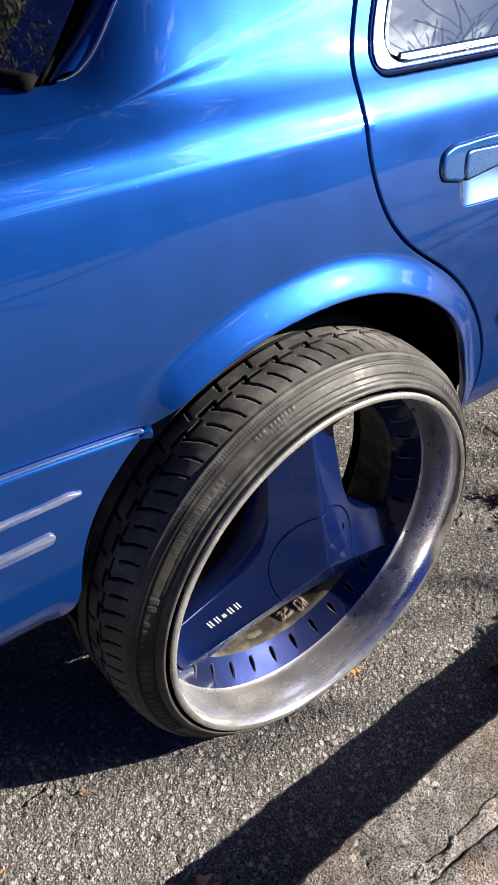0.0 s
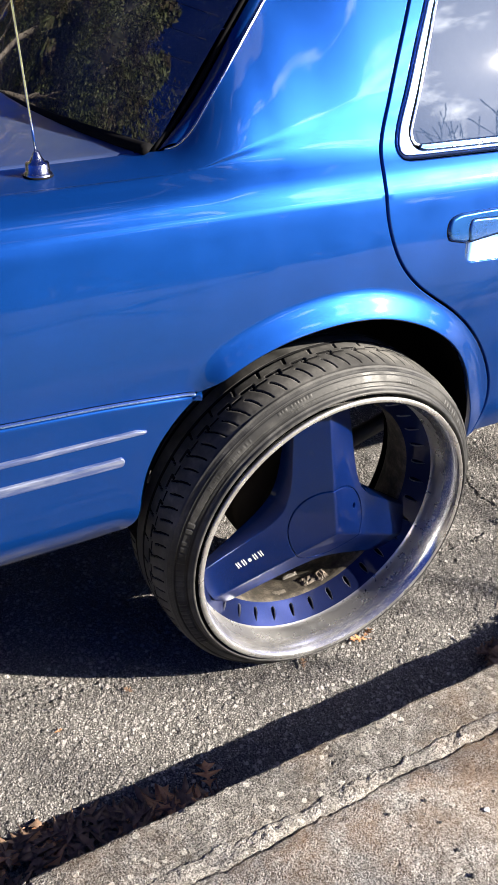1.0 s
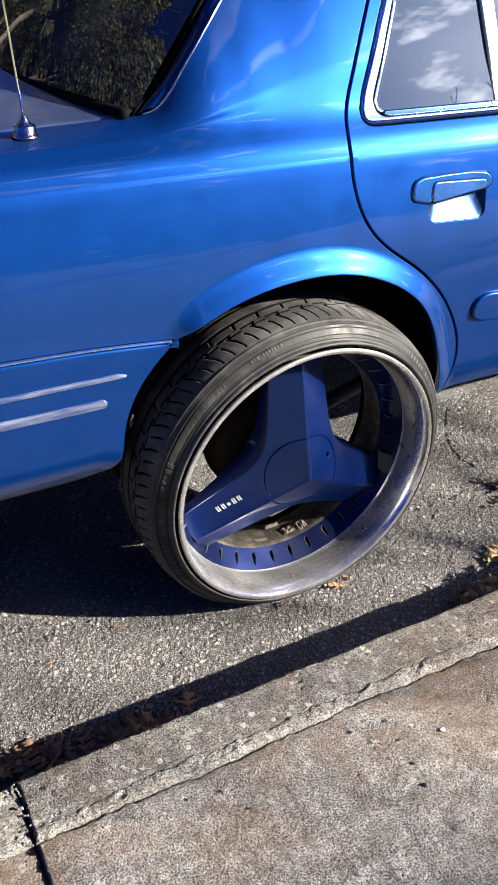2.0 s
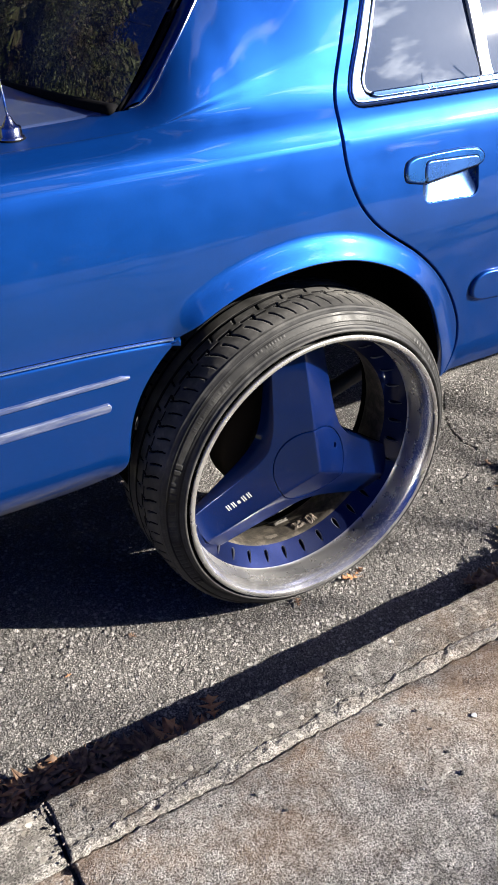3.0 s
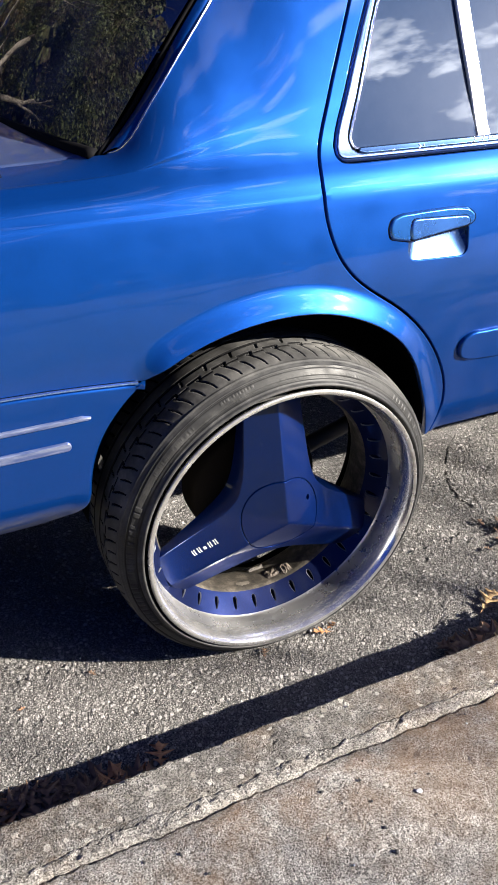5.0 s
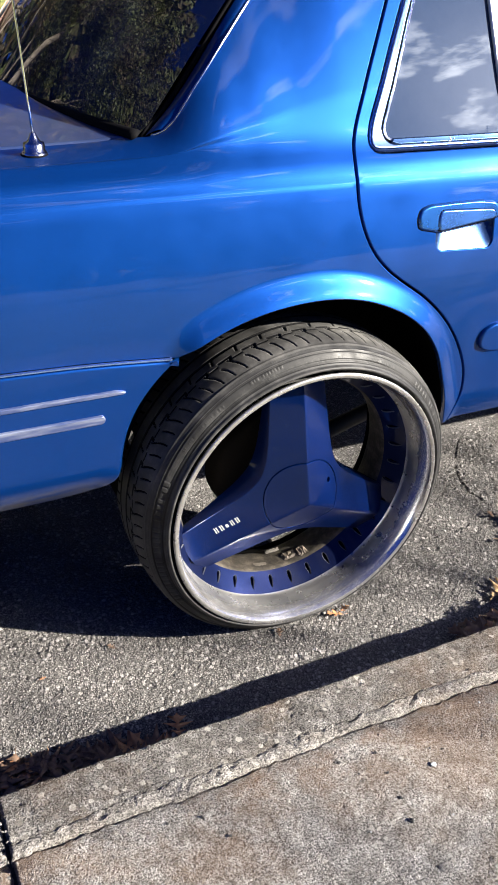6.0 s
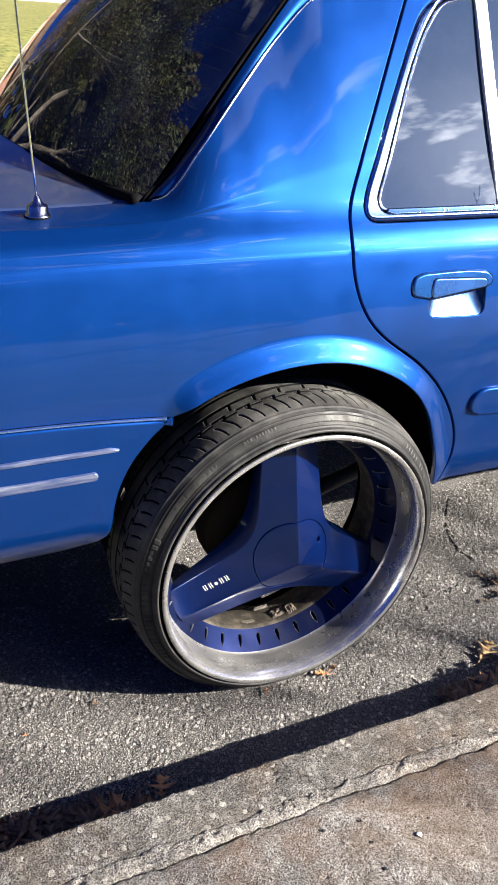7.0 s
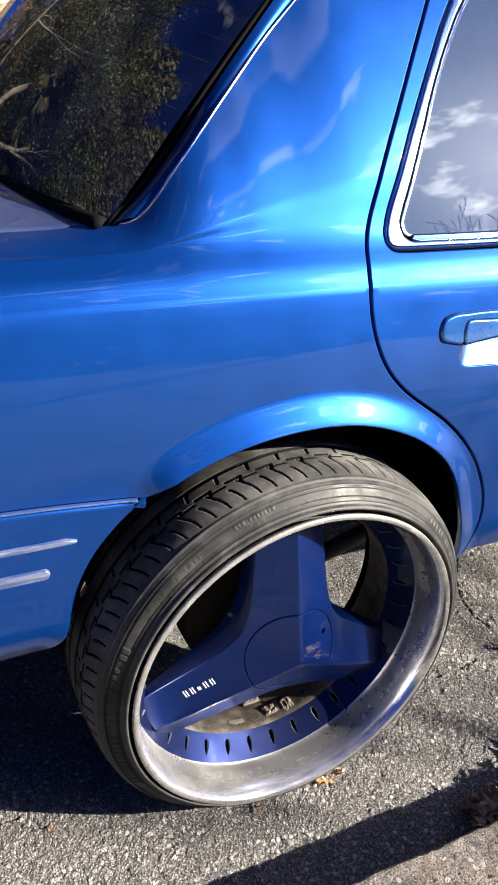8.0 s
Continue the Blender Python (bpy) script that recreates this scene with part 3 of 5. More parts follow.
def road_relief(x, y):
    z = road_height(y)
    gap = crack_gap(x, y)
    near = np.where((x > -1.36) & (x < 1.22) & (y > -0.26) & (y < 0.66))[0]
    for i in near:
        p = Vector((x[i], y[i], 0))
        bent = p + noise.noise_vector(p * 70) * 0.0055
        d = noise.voronoi(bent * 92)[0]
        rent = gap[i] + 0.006 * noise.noise(p * 60) + 0.003 * noise.noise(p * 17)
        z[i] += 0.0023 * min(1.0, 2.6 * (d[1] - d[0])) - 0.0016 + 0.0020 * noise.noise(bent * 92 + Vector((7, 7, 7))) + 0.0020 * noise.noise(p * 38) + 0.0035 * noise.noise(p * 7) - 0.006 * max(0.0, 1 - abs(rent) / 0.0026) ** 0.5
    return z


road = ground_sheet("road", np.r_[-300, -60, -12, -3, -1.8, np.linspace(-1.36, 1.22, 980), 1.6, 3, 6, 14, 60, 300],
                    np.r_[-0.30, np.linspace(-0.255, 0.66, 340), 0.8, 1.2, 2, 4, 7.0], road_relief, mat_asphalt)
tagged(road, "worn grey asphalt road with coarse aggregate", "road", kind="structure")


def rumple(x, y, scale, seed=0.0):
    return noise.noise(Vector((x * scale + seed, y * scale - seed, seed)))


def slab(name, xs, near, far, rows, top, bottom, mat):
    """A block of concrete between two uneven lines along the road, with a top of its own and sides."""
    verts, faces = [], []
    for x in xs:
        a, b = near(x), far(x)
        end = x in (xs[0], xs[-1])
        verts.append((x, a, bottom))
        for r in rows:
            y = a + (b - a) * r
            ragged = (0.004 * rumple(y, x, 11) + 0.004 * rumple(y, x, 45) + 0.004 * rumple(y, x, 130)) if end else 0.0
            verts.append((x + ragged, y, top(x, y, r) - (0.006 + 0.008 * abs(rumple(y, x, 30)) if end else 0.0)))
        verts.append((x, b, bottom))
    m = len(rows) + 2
    for i in range(len(xs) - 1):
        for j in range(m - 1):
            faces.append((i * m + j, i * m + j + 1, (i + 1) * m + j + 1, (i + 1) * m + j))
    faces += [tuple(range(m))[::-1], tuple((len(xs) - 1) * m + j for j in range(m))]
    return mesh_object(name, verts, faces, mat)


def runs(a, b, fine=0.0042):
    """Stations along the road, dense where the camera passes."""
    xs = [a]
    while xs[-1] < b:
        x = xs[-1]
        xs.append(min(b, x + (fine if -1.2 < x < 0.9 else 0.05 if -2 < x < 3 else 4.0)))
    return xs


JOINT = -0.756


def kerb_near(x):
    return -0.240 + 0.004 * rumple(x, 0, 9) + 0.003 * rumple(x, 3, 40)


def kerb_far(x):
    return -0.343 + 0.010 * rumple(x, 5, 5) + 0.006 * rumple(x, 7, 19) + 0.004 * rumple(x, 8, 61) + 0.003 * rumple(x, 9, 170)


def grit(x, y, coarse):
    """Worn concrete: proud grains, sand and small pits."""
    if not (-1.25 < x < 0.95 and y > -0.86):
        return 0.0
    p = Vector((x, y, 0.3))
    d = noise.voronoi(p * coarse)[0]
    pit = max(0.0, noise.noise(p * 41) + 0.5 * noise.noise(p * 90) - 0.62)
    return 0.0022 * min(1.0, 2.0 * (d[1] - d[0])) + 0.0014 * noise.noise(p * 190) - 0.018 * min(pit, 0.2)


def kerb_top(x, y, r):
    rounding = 0.014 * max(0, 1 - r / 0.10) ** 2
    return 0.116 - rounding + 0.002 * rumple(x, y, 14) + 1.2 * grit(x, y, 110)


def crack_far(x):
    return -0.371 + 0.008 * rumple(x, 11, 6) + 0.006 * rumple(x, 13, 21) + 0.004 * rumple(x, 14, 67) + 0.003 * rumple(x, 15, 180)


def mortar_top(x, y, r):
    return 0.1168 - 0.003 * abs(2 * r - 1) ** 4 + 0.004 * rumple(x, y, 26) + 0.0032 * rumple(x, y, 85) + 0.002 * rumple(x, y, 210) + grit(x, y, 120)


def pavement_top(x, y, r):
    edge = 0.006 * max(0, 1 - (-0.375 - y) / 0.02) if y > -0.395 else 0
    return 0.1135 - edge + 0.0025 * rumple(x, y, 5) + grit(x, y, 150)


KERB_ROWS = [0, 0.015, 0.04, 0.08] + [0.11 + 0.03 * k for k in range(29)] + [0.985, 1]
SLAB_ROWS = [0, 0.004, 0.01, 0.02] + [0.024 + 0.0034 * k for k in range(115)] + [0.45, 0.55, 0.7, 1]
for a, b in ((-40, JOINT - 0.0040), (JOINT + 0.0030, 2.35), (2.364, 60)):
    tagged(slab("kerb", runs(a, b), kerb_near, kerb_far, KERB_ROWS, kerb_top, -0.2, mat_kerb),
           "weathered grey concrete kerb stone with worn edge", "kerb", "kerb stones", "structure")
    tagged(slab("kerb_mortar", runs(a, b), lambda x: kerb_far(x) - max(0.0003, -0.0015 + 0.007 * rumple(x, 19, 6) + 0.001 * rumple(x, 20, 70)), crack_far, [0, 0.08, 0.2, 0.32, 0.44, 0.56, 0.68, 0.8, 0.92, 1], mortar_top, -0.2, mat_mortar),
           "pale cracked mortar joint behind the kerb", "mortar", "mortar joints", "structure")
    tagged(slab("pavement", runs(a, b, 0.0042), lambda x: crack_far(x) - max(0.0004, 0.0025 + 0.008 * rumple(x, 17, 10) + 0.004 * rumple(x, 18, 60)), lambda x: -1.50, SLAB_ROWS, pavement_top, -0.2, mat_slab),
           "stained beige concrete pavement slab", "pavement", "pavement slabs", "structure")
verge = ground_sheet("lawn", np.r_[-300, -40, np.linspace(-12, 12, 25), 40, 300], np.r_[-300, -60, -20, -8, -4, -1.49], lambda x, y: 0.10 + 0 * x, material("grass", (0.05, 0.09, 0.02), 0.9))
tagged(verge, "short dry green lawn beside the pavement", "lawn", kind="structure")
under_kerb = ground_sheet("kerb_bed", np.linspace(-1.4, 1.4, 900), np.r_[-1.49, -1.0, np.linspace(-0.70, -0.245, 120)], lambda x, y: 0.096 + 0.006 * np.sin(x * 310 + 3 * np.sin(y * 190)) * np.sin(y * 270), leaf_material("gutter_soil", (0.022, 0.018, 0.014), (0.07, 0.058, 0.045)))
tagged(under_kerb, "dark soil in the cracks of the kerb", "soil", kind="structure")

# ---------------------------------------------------------------- the car: side panels
car = tagged(new("car"), "blue metallic saloon car on oversized wheels parked at kerb", "car")
BUMPER_TOP = [(-1.45, 0.780), (-0.60, 0.773), (-0.45, 0.767), (-0.285, 0.754)]
top_line, bead_line = spline(BUMPER_TOP, 0.02), spline(BUMPER_TOP, 0.006)
quarter_outline = chain(
    seam(GAP_LINE, -0.0022), straight((0.410, 0.459), (0.402, 0.462)), ARCH_LINE, top_line[::-1] + (0, 0.002),
    straight((-1.45, 0.79), (-1.45, 1.498)), straight((-1.45, 1.498), (0.292, 1.498), 0.014))
WINDOW = [(0.1435, 1.122), (0.149, 1.139), (0.166, 1.179), (0.185, 1.218), (0.209, 1.266), (0.238, 1.319), (0.267, 1.368), (0.298, 1.417), (0.332, 1.456), (0.380, 1.478)]
window_hole = chain(spline(WINDOW, 0.01), straight((0.39, 1.479), (1.10, 1.479)), straight((1.12, 1.47), (1.14, 1.105)), straight((1.13, 1.092), (0.175, 1.092)), spline([(0.168, 1.0925), (0.153, 1.096), (0.1445, 1.105), (0.1432, 1.118)], 0.005))
door_front = np.array([(1.235, 1.497), (1.22, 1.10), (1.20, 0.75), (1.20, 0.46)])
rear_door_outline = chain(seam(GAP_LINE, 0.0022), straight((0.428, 0.458), (1.20, 0.455)), spline(door_front[::-1], 0.02), straight((1.235, 1.497), (0.318, 1.497)))
front_door_outline = chain(spline(door_front, 0.02) + (0.008, 0), straight((1.208, 0.455), (2.28, 0.455)), straight((2.28, 0.455), (2.33, 1.06)), straight((2.33, 1.06), (1.75, 1.497)), straight((1.75, 1.497), (1.25, 1.497)))
FRONT = 2.91
fender_outline = chain(straight((2.29, 0.455), (FRONT - 0.402, 0.462)), ARCH_LINE * (-1, 1) + (FRONT, 0), straight((FRONT + 0.29, 0.757), (3.68, 0.757)), straight((3.68, 0.757), (3.68, 1.497)), straight((3.68, 1.497), (2.345, 1.497)))
bumper_side = spline([(-0.287, 0.750), (-0.325, 0.714), (-0.365, 0.660), (-0.387, 0.607), (-0.397, 0.555), (-0.400, 0.522), (-0.407, 0.498), (-0.430, 0.476), (-0.470, 0.461), (-0.540, 0.450), (-0.60, 0.448)], 0.008)
bumper_outline = chain(top_line - (0, 0.003), bumper_side, straight((-0.62, 0.449), (-1.45, 0.455)))



def rounded(x0, x1, z0, z1, r, slant=0.0):
    """A rectangle with round corners; its right end is raised by slant."""
    pts = []
    for cx, cz, a in ((x1 - r, z1 - r, 0), (x0 + r, z1 - r, 90), (x0 + r, z0 + r, 180), (x1 - r, z0 + r, 270)):
        pts += [(cx + r * math.cos(radians(a + k)), cz + r * math.sin(radians(a + k))) for k in range(0, 91, 15)]
    p = np.array(pts)
    p[:, 1] += slant * (p[:, 0] - x0)
    out = []
    for a, b in zip(p, np.roll(p, -1, 0)):
        out.append(straight(a, b, 0.012))
    return chain(*out)


def sheet(name, grid, mat, parent, label="", flip=False, thick=0.0):
    """A smooth sheet over a grid of places (rows, columns, 3)."""
    grid = np.asarray(grid, float)
    n, m = grid.shape[:2]
    verts = grid.reshape(-1, 3)
    faces = [(i * m + j, i * m + j + 1, (i + 1) * m + j + 1, (i + 1) * m + j) for i in range(n - 1) for j in range(m - 1)]
    if flip:
        faces = [f[::-1] for f in faces]
    ob = mesh_object(name, verts, faces, mat)
    if thick:
        mod = ob.modifiers.new("thickness", "SOLIDIFY")
        mod.thickness, mod.offset = thick, -1
    return under(ob, parent, label)


def tube(name, points, radius, mat, parent, label="", sides=8, taper=None):
    """A round bar along a line of places."""
    p = np.asarray(points, float)
    t = np.gradient(p, axis=0)
    t /= np.linalg.norm(t, axis=1, keepdims=True)
    ref = np.array([0.0, 0.0, 1.0]) if abs(t[:, 2]).mean() < 0.8 else np.array([1.0, 0.0, 0.0])
    a = np.cross(t, ref)
    a /= np.linalg.norm(a, axis=1, keepdims=True)
    b = np.cross(t, a)
    ang = np.linspace(0, 2 * np.pi, sides, endpoint=False)
    rr = np.full(len(p), radius) if taper is None else np.linspace(radius, taper, len(p))
    verts = (p[:, None] + rr[:, None, None] * (np.cos(ang)[None, :, None] * a[:, None] + np.sin(ang)[None, :, None] * b[:, None])).reshape(-1, 3)
    n = len(p)
    faces = [(i * sides + j, i * sides + (j + 1) % sides, (i + 1) * sides + (j + 1) % sides, (i + 1) * sides + j) for i in range(n - 1) for j in range(sides)]
    faces += [tuple(range(sides))[::-1], tuple((n - 1) * sides + j for j in range(sides))]
    ob = mesh_object(name, verts, faces, mat)
    return under(ob, parent, label) if parent else ob


near_door = None
POCKET = rounded(0.290, 0.438, 0.902, 0.984, 0.018, -0.04)
for side in (False, True):
    rings = np.vstack([seam(ARCH_LINE, -k) for k in np.arange(0.006, 0.060, 0.006)])
    rings = rings[(rings[:, 1] > 0.45) & (gap_to(ARCH_LINE, rings) > 0.0052)]
    under(panel("quarter_panel", quarter_outline, mat_paint, mirrored=side, step=0.012 if not side else 0.03, extra=rings), car)
    rear_door = under(panel("rear_door", rear_door_outline, mat_paint, [window_hole, POCKET], mirrored=side, step=0.012 if not side else 0.04), car)
    under(panel("front_door", front_door_outline, mat_paint, mirrored=side, step=0.04), car)
    under(panel("front_fender", fender_outline, mat_paint, mirrored=side, step=0.04), car)
    bumper = under(panel("bumper", bumper_outline, mat_bumper, mirrored=side, step=0.012 if not side else 0.04, lift=0.006, depth=0.016, edge=0.007), car, "blue plastic bumper corner with grimy lower edge")
    near_door = near_door if side else rear_door
    # window surround, glass, divider, belt strip
    frame_in = chain(spline([(0.189, 1.136), (0.201, 1.164), (0.224, 1.216), (0.247, 1.265), (0.276, 1.324), (0.311, 1.382), (0.351, 1.433), (0.385, 1.460), (0.424, 1.467)], 0.01), straight((0.436, 1.467), (1.08, 1.467)), straight((1.09, 1.46), (1.10, 1.122)), straight((1.10, 1.117), (0.206, 1.117)), spline([(0.202, 1.117), (0.191, 1.121), (0.188, 1.133)], 0.005))
    frame_out = seam(np.vstack([window_hole, window_hole[:1]]), -0.0045)[:-1]
    ring_in = np.vstack([frame_in, frame_in[:1]])
    window_frame = under(panel("window_frame", frame_out, mat_frame, [seam(ring_in, 0.0085)[:-1]], mirrored=side, step=0.010, lift=0.001, depth=0.014, edge=0.006), rear_door)
    out_ring = np.vstack([frame_out, frame_out[:1]])
    # Dark ring paints the shade of the groove between door skin and frame.
    under(panel("frame_groove_shade", seam(out_ring, -0.0024)[:-1], mat_spoke, [seam(out_ring, 0.003)[:-1]], mirrored=side, step=0.010, lift=0.0008, depth=0.003, edge=0.0004), window_frame, "thin dark blue ring painted as the shaded groove round the window frame")
    # Black backing added so the gap beside the inner trim reads as shade.
    under(panel("frame_gap_backing", seam(ring_in, 0.014)[:-1], mat_void, [seam(ring_in, 0.001)[:-1]], mirrored=side, step=0.010, lift=-0.006, depth=0.004, edge=0.0005), window_frame, "black backing ring that shades the gap inside the window frame")
    under(panel("inner_trim", seam(ring_in, 0.0055)[:-1], mat_chrome, [frame_in], mirrored=side, step=0.010, lift=-0.003, depth=0.009, edge=0.0015), window_frame, "thin bright inner trim")
    u0, u1 = 1.108, 1.475
    gk, gu = np.meshgrid(np.linspace(0, 1, 40), np.linspace(u0, u1, 24))
    left_ = np.interp(gu, [1.108, 1.17, 1.324, 1.382, 1.433, 1.475], [0.182, 0.197, 0.268, 0.303, 0.343, 0.39])
    gx = left_ + (1.11 - left_) * gk
    base_, crown = skin([0.45], [u0])[0], skin([0.45], [u1])[0]
    k_ = (gu.ravel() - u0) / (u1 - u0)
    g = np.stack([gx.ravel(), base_[1] + 0.012 + (crown[1] - base_[1]) * k_ - 0.006 * np.sin(np.pi * k_), base_[2] + (crown[2] - base_[2]) * k_], -1)
    if side:
        g = g * (1, -1, 1) + (0, 2 * CENTRE_Y, 0)
    sheet("window_glass", g.reshape(24, 40, 3), mat_side, rear_door, "grey tinted window glass", flip=side)
    div_line = np.array([(0.506 - 0.022 * k - 0.010 * math.sin(math.pi * k), 1.110 + 0.365 * k) for k in np.linspace(0, 1, 16)])
    div = chain(div_line - (0.016, 0), (div_line + (0.016, 0))[::-1])
    under(panel("window_divider", div, mat_satin, mirrored=side, step=0.02, lift=-0.006, depth=0.008), rear_door, "pale metal window divider bar")
    under(panel("belt_strip", rounded(0.196, 1.12, 1.1040, 1.1155, 0.004), mat_pocket, mirrored=side, step=0.02, lift=0.002, depth=0.008), rear_door, "bright belt strip with paint drips")
    # door handle in its pocket
    gx, gz = np.meshgrid(np.linspace(0.286, 0.442, 24), np.linspace(0, 1, 16))
    dip = 0.019 * np.clip(np.sin(np.pi * np.clip(gz * 0.62 + 0.0, 0, 1)), 0, 1) * np.clip(1 - (2 * (gx - 0.286) / 0.156 - 1) ** 6, 0, 1)
    zz = 0.899 + gz * 0.088 - 0.04 * (gx - 0.29)
    g = skin(gx.ravel(), zz.ravel()) + np.stack([0 * gx.ravel(), dip.ravel() + 0.002, 0 * gx.ravel()], -1)
    if side:
        g = g * (1, -1, 1) + (0, 2 * CENTRE_Y, 0)
    sheet("handle_pocket", g.reshape(16, 24, 3), mat_pocket, rear_door, flip=side)
    bezel = chain(spline([(0.255, 0.9462), (0.2462, 0.950), (0.2425, 0.959), (0.2425, 0.975), (0.248, 0.986), (0.262, 0.9925), (0.300, 0.9955), (0.350, 0.9965), (0.410, 0.9945), (0.440, 0.988), (0.454, 0.973), (0.451, 0.963), (0.441, 0.957)], 0.005), straight((0.438, 0.9565), (0.434, 0.9545)), straight((0.430, 0.9538), (0.290, 0.9400)), straight((0.284, 0.9405), (0.258, 0.9458)))
    flap = chain(spline([(0.296, 0.9412), (0.2905, 0.9430), (0.2885, 0.9485), (0.2890, 0.9720), (0.2935, 0.9815), (0.3020, 0.9842)], 0.004), straight((0.306, 0.9842), (0.420, 0.9795)), spline([(0.424, 0.9790), (0.4325, 0.9750), (0.4365, 0.9680), (0.4350, 0.9595), (0.4290, 0.9560)], 0.004), straight((0.425, 0.9555), (0.300, 0.9416)))
    under(panel("handle_bezel", bezel, mat_handle, mirrored=side, step=0.006, lift=0.007, depth=0.011, edge=0.006), rear_door)
    # Black sheets under bezel and flap paint the shade of the gaps round them.
    under(panel("bezel_gap_shade", bezel + (bezel - bezel.mean(0)) * 0.022, mat_void, mirrored=side, step=0.012, lift=0.0006, depth=0.003, edge=0.0005), rear_door, "black sheet painted as the shaded gap round the handle")
    under(panel("door_handle", flap, mat_flap, mirrored=side, step=0.006, lift=0.0115, depth=0.010, edge=0.0055), rear_door)
    under(panel("handle_gap", flap + (flap - flap.mean(0)) * 0.012, mat_void, mirrored=side, step=0.012, lift=0.0073, depth=0.003, edge=0.001), rear_door)
    # mouldings
    mould = chain(spline([(1.19, 0.703), (0.70, 0.712), (0.52, 0.718), (0.475, 0.716), (0.453, 0.702), (0.447, 0.680), (0.453, 0.662), (0.472, 0.652), (0.52, 0.646), (0.70, 0.640), (1.19, 0.634)], 0.01))
    under(panel("door_moulding", mould, mat_paint, mirrored=side, step=0.014, lift=0.011, depth=0.014, edge=0.006), rear_door)
    under(panel("bumper_bead", chain((bead_line + (0, 0.0022))[:-2], (bead_line - (0, 0.0014))[:-2][::-1]), mat_frame, mirrored=side, step=0.02, lift=0.0065, depth=0.007, edge=0.001), bumper, "thin bright bead along the bumper")
    for z, x_end, tall in ((0.7065, -0.391, 0.0052), (0.6535, -0.432, 0.0095)):
        run = rounded(-1.44, x_end, z - tall, z + tall, tall * 0.95)
        under(panel("rub_strip", run, mat_strip, mirrored=side, step=0.012, lift=0.0125, depth=0.009, edge=0.0030), bumper, "worn pale grey rub strip")

# ---------------------------------------------------------------- the car: rear window, boot lid, roof
sx = np.r_[np.linspace(-0.252, 0.10, 24)]
edge_a = skin(sx, np.full(24, 1.4995))
ss = np.linspace(0, 1, 24)[:, None]
GLASS_EDGE = [(-0.290, 0.254, 1.121), (-0.234, 0.269, 1.172), (-0.176, 0.288, 1.236), (-0.117, 0.309, 1.307), (-0.056, 0.333, 1.374), (0.004, 0.356, 1.439), (0.048, 0.371, 1.486)]
edge_b = cubic(np.linspace(0, 1, 7), GLASS_EDGE, ss[:, 0])
edge_c = np.stack([np.linspace(edge_b[0, 0], edge_b[-1, 0], 24), edge_b[:, 1], edge_b[0, 2] + (edge_b[-1, 2] - edge_b[0, 2]) * ss[:, 0] + 0.012 * np.sin(np.pi * ss[:, 0])], -1)
mid_line = np.stack([np.linspace(-0.415, -0.030, 24), np.full(24, CENTRE_Y), np.linspace(1.118, 1.548, 24)], -1)
mid_line[:, 2] += 0.030 * np.sin(np.pi * ss[:, 0])


def glass_row(v):
    w = 4 * v * (1 - v)
    row = edge_c + (mid_line - edge_c) * w
    row[:, 1] = edge_b[:, 1] + (2 * CENTRE_Y - 2 * edge_b[:, 1]) * v
    return row


vs = np.r_[0, 0.008, 0.02, 0.035, np.linspace(0.05, 0.95, 40), 0.965, 0.98, 0.992, 1]
rear_window = sheet("rear_window", [glass_row(v) for v in vs], mat_tint, car, "black tinted rear window with dust specks", flip=True)
for flip in (False, True):
    k = np.array([1, -1, 1]) if flip else np.array([1, 1, 1])
    o = np.array([0, 2 * CENTRE_Y, 0]) if flip else np.zeros(3)
    a, b = edge_a * k + o, (edge_b + (0.006, -0.010, 0.003)) * k + o
    sheet("window_reveal", [a + (0, 0.004 * k[1], -0.002), a * 0.75 + b * 0.25 + (0, 0, 0.0035), a * 0.5 + b * 0.5 + (0, 0, 0.004), a * 0.2 + b * 0.8 + (0, 0, 0.002), b], mat_paint, car, flip=not flip)
    tube("window_seal", edge_b * k + o + (0, 0, -0.001), 0.0048, mat_black, rear_window, "black rubber seal")
    run = np.vstack([skin(np.linspace(-0.275, -0.26, 3), np.full(3, 1.4995)), edge_a, skin(np.linspace(0.12, 0.26, 10), np.full(10, 1.4995))]) * k + o
    tube("drip_bead", run + (0, 0, 0.001), 0.0021, mat_chrome, car, "thin bright drip bead")
low = np.array([glass_row(v)[0] for v in vs])
tube("lower_seal", low + (-0.006, 0, 0.000), 0.013, mat_black, rear_window, "black rubber seal along the boot lid", sides=10)
mat_heater = material("heater_line", (0.030, 0.026, 0.024), 0.8, 0.0, 0.0, 0.05)
span_ = np.linspace(0.012, 0.988, 60)
columns = np.array([glass_row(v) for v in span_])
for k in range(3, 22, 2):
    tube("heater_line", columns[:, k] + (-0.0006, 0, 0.0008), 0.0003, mat_heater, rear_window, "thin brown heater line", sides=4)
# boot lid
lid_x = np.linspace(0, 1, 30)
rows = []
for v in np.r_[0, 0.002, 0.01, np.linspace(0.03, 0.97, 30), 0.99, 0.998, 1]:
    w = 4 * v * (1 - v)
    start = -0.288 + (-0.428 + 0.288) * w
    x = start + (-1.44 - start) * lid_x
    side_y = skin(x, np.full(30, 1.4995))
    y = side_y[:, 1] + 0.005 + (2 * CENTRE_Y - 2 * side_y[:, 1] - 0.010) * v
    z = side_y[:, 2] - 0.018 * ((v < 0.001) | (v > 0.999)) + 0.030 * w
    rows.append(np.stack([x, y, z], -1))
sheet("boot_lid", rows, mat_roof, car, "dusty blue boot lid")
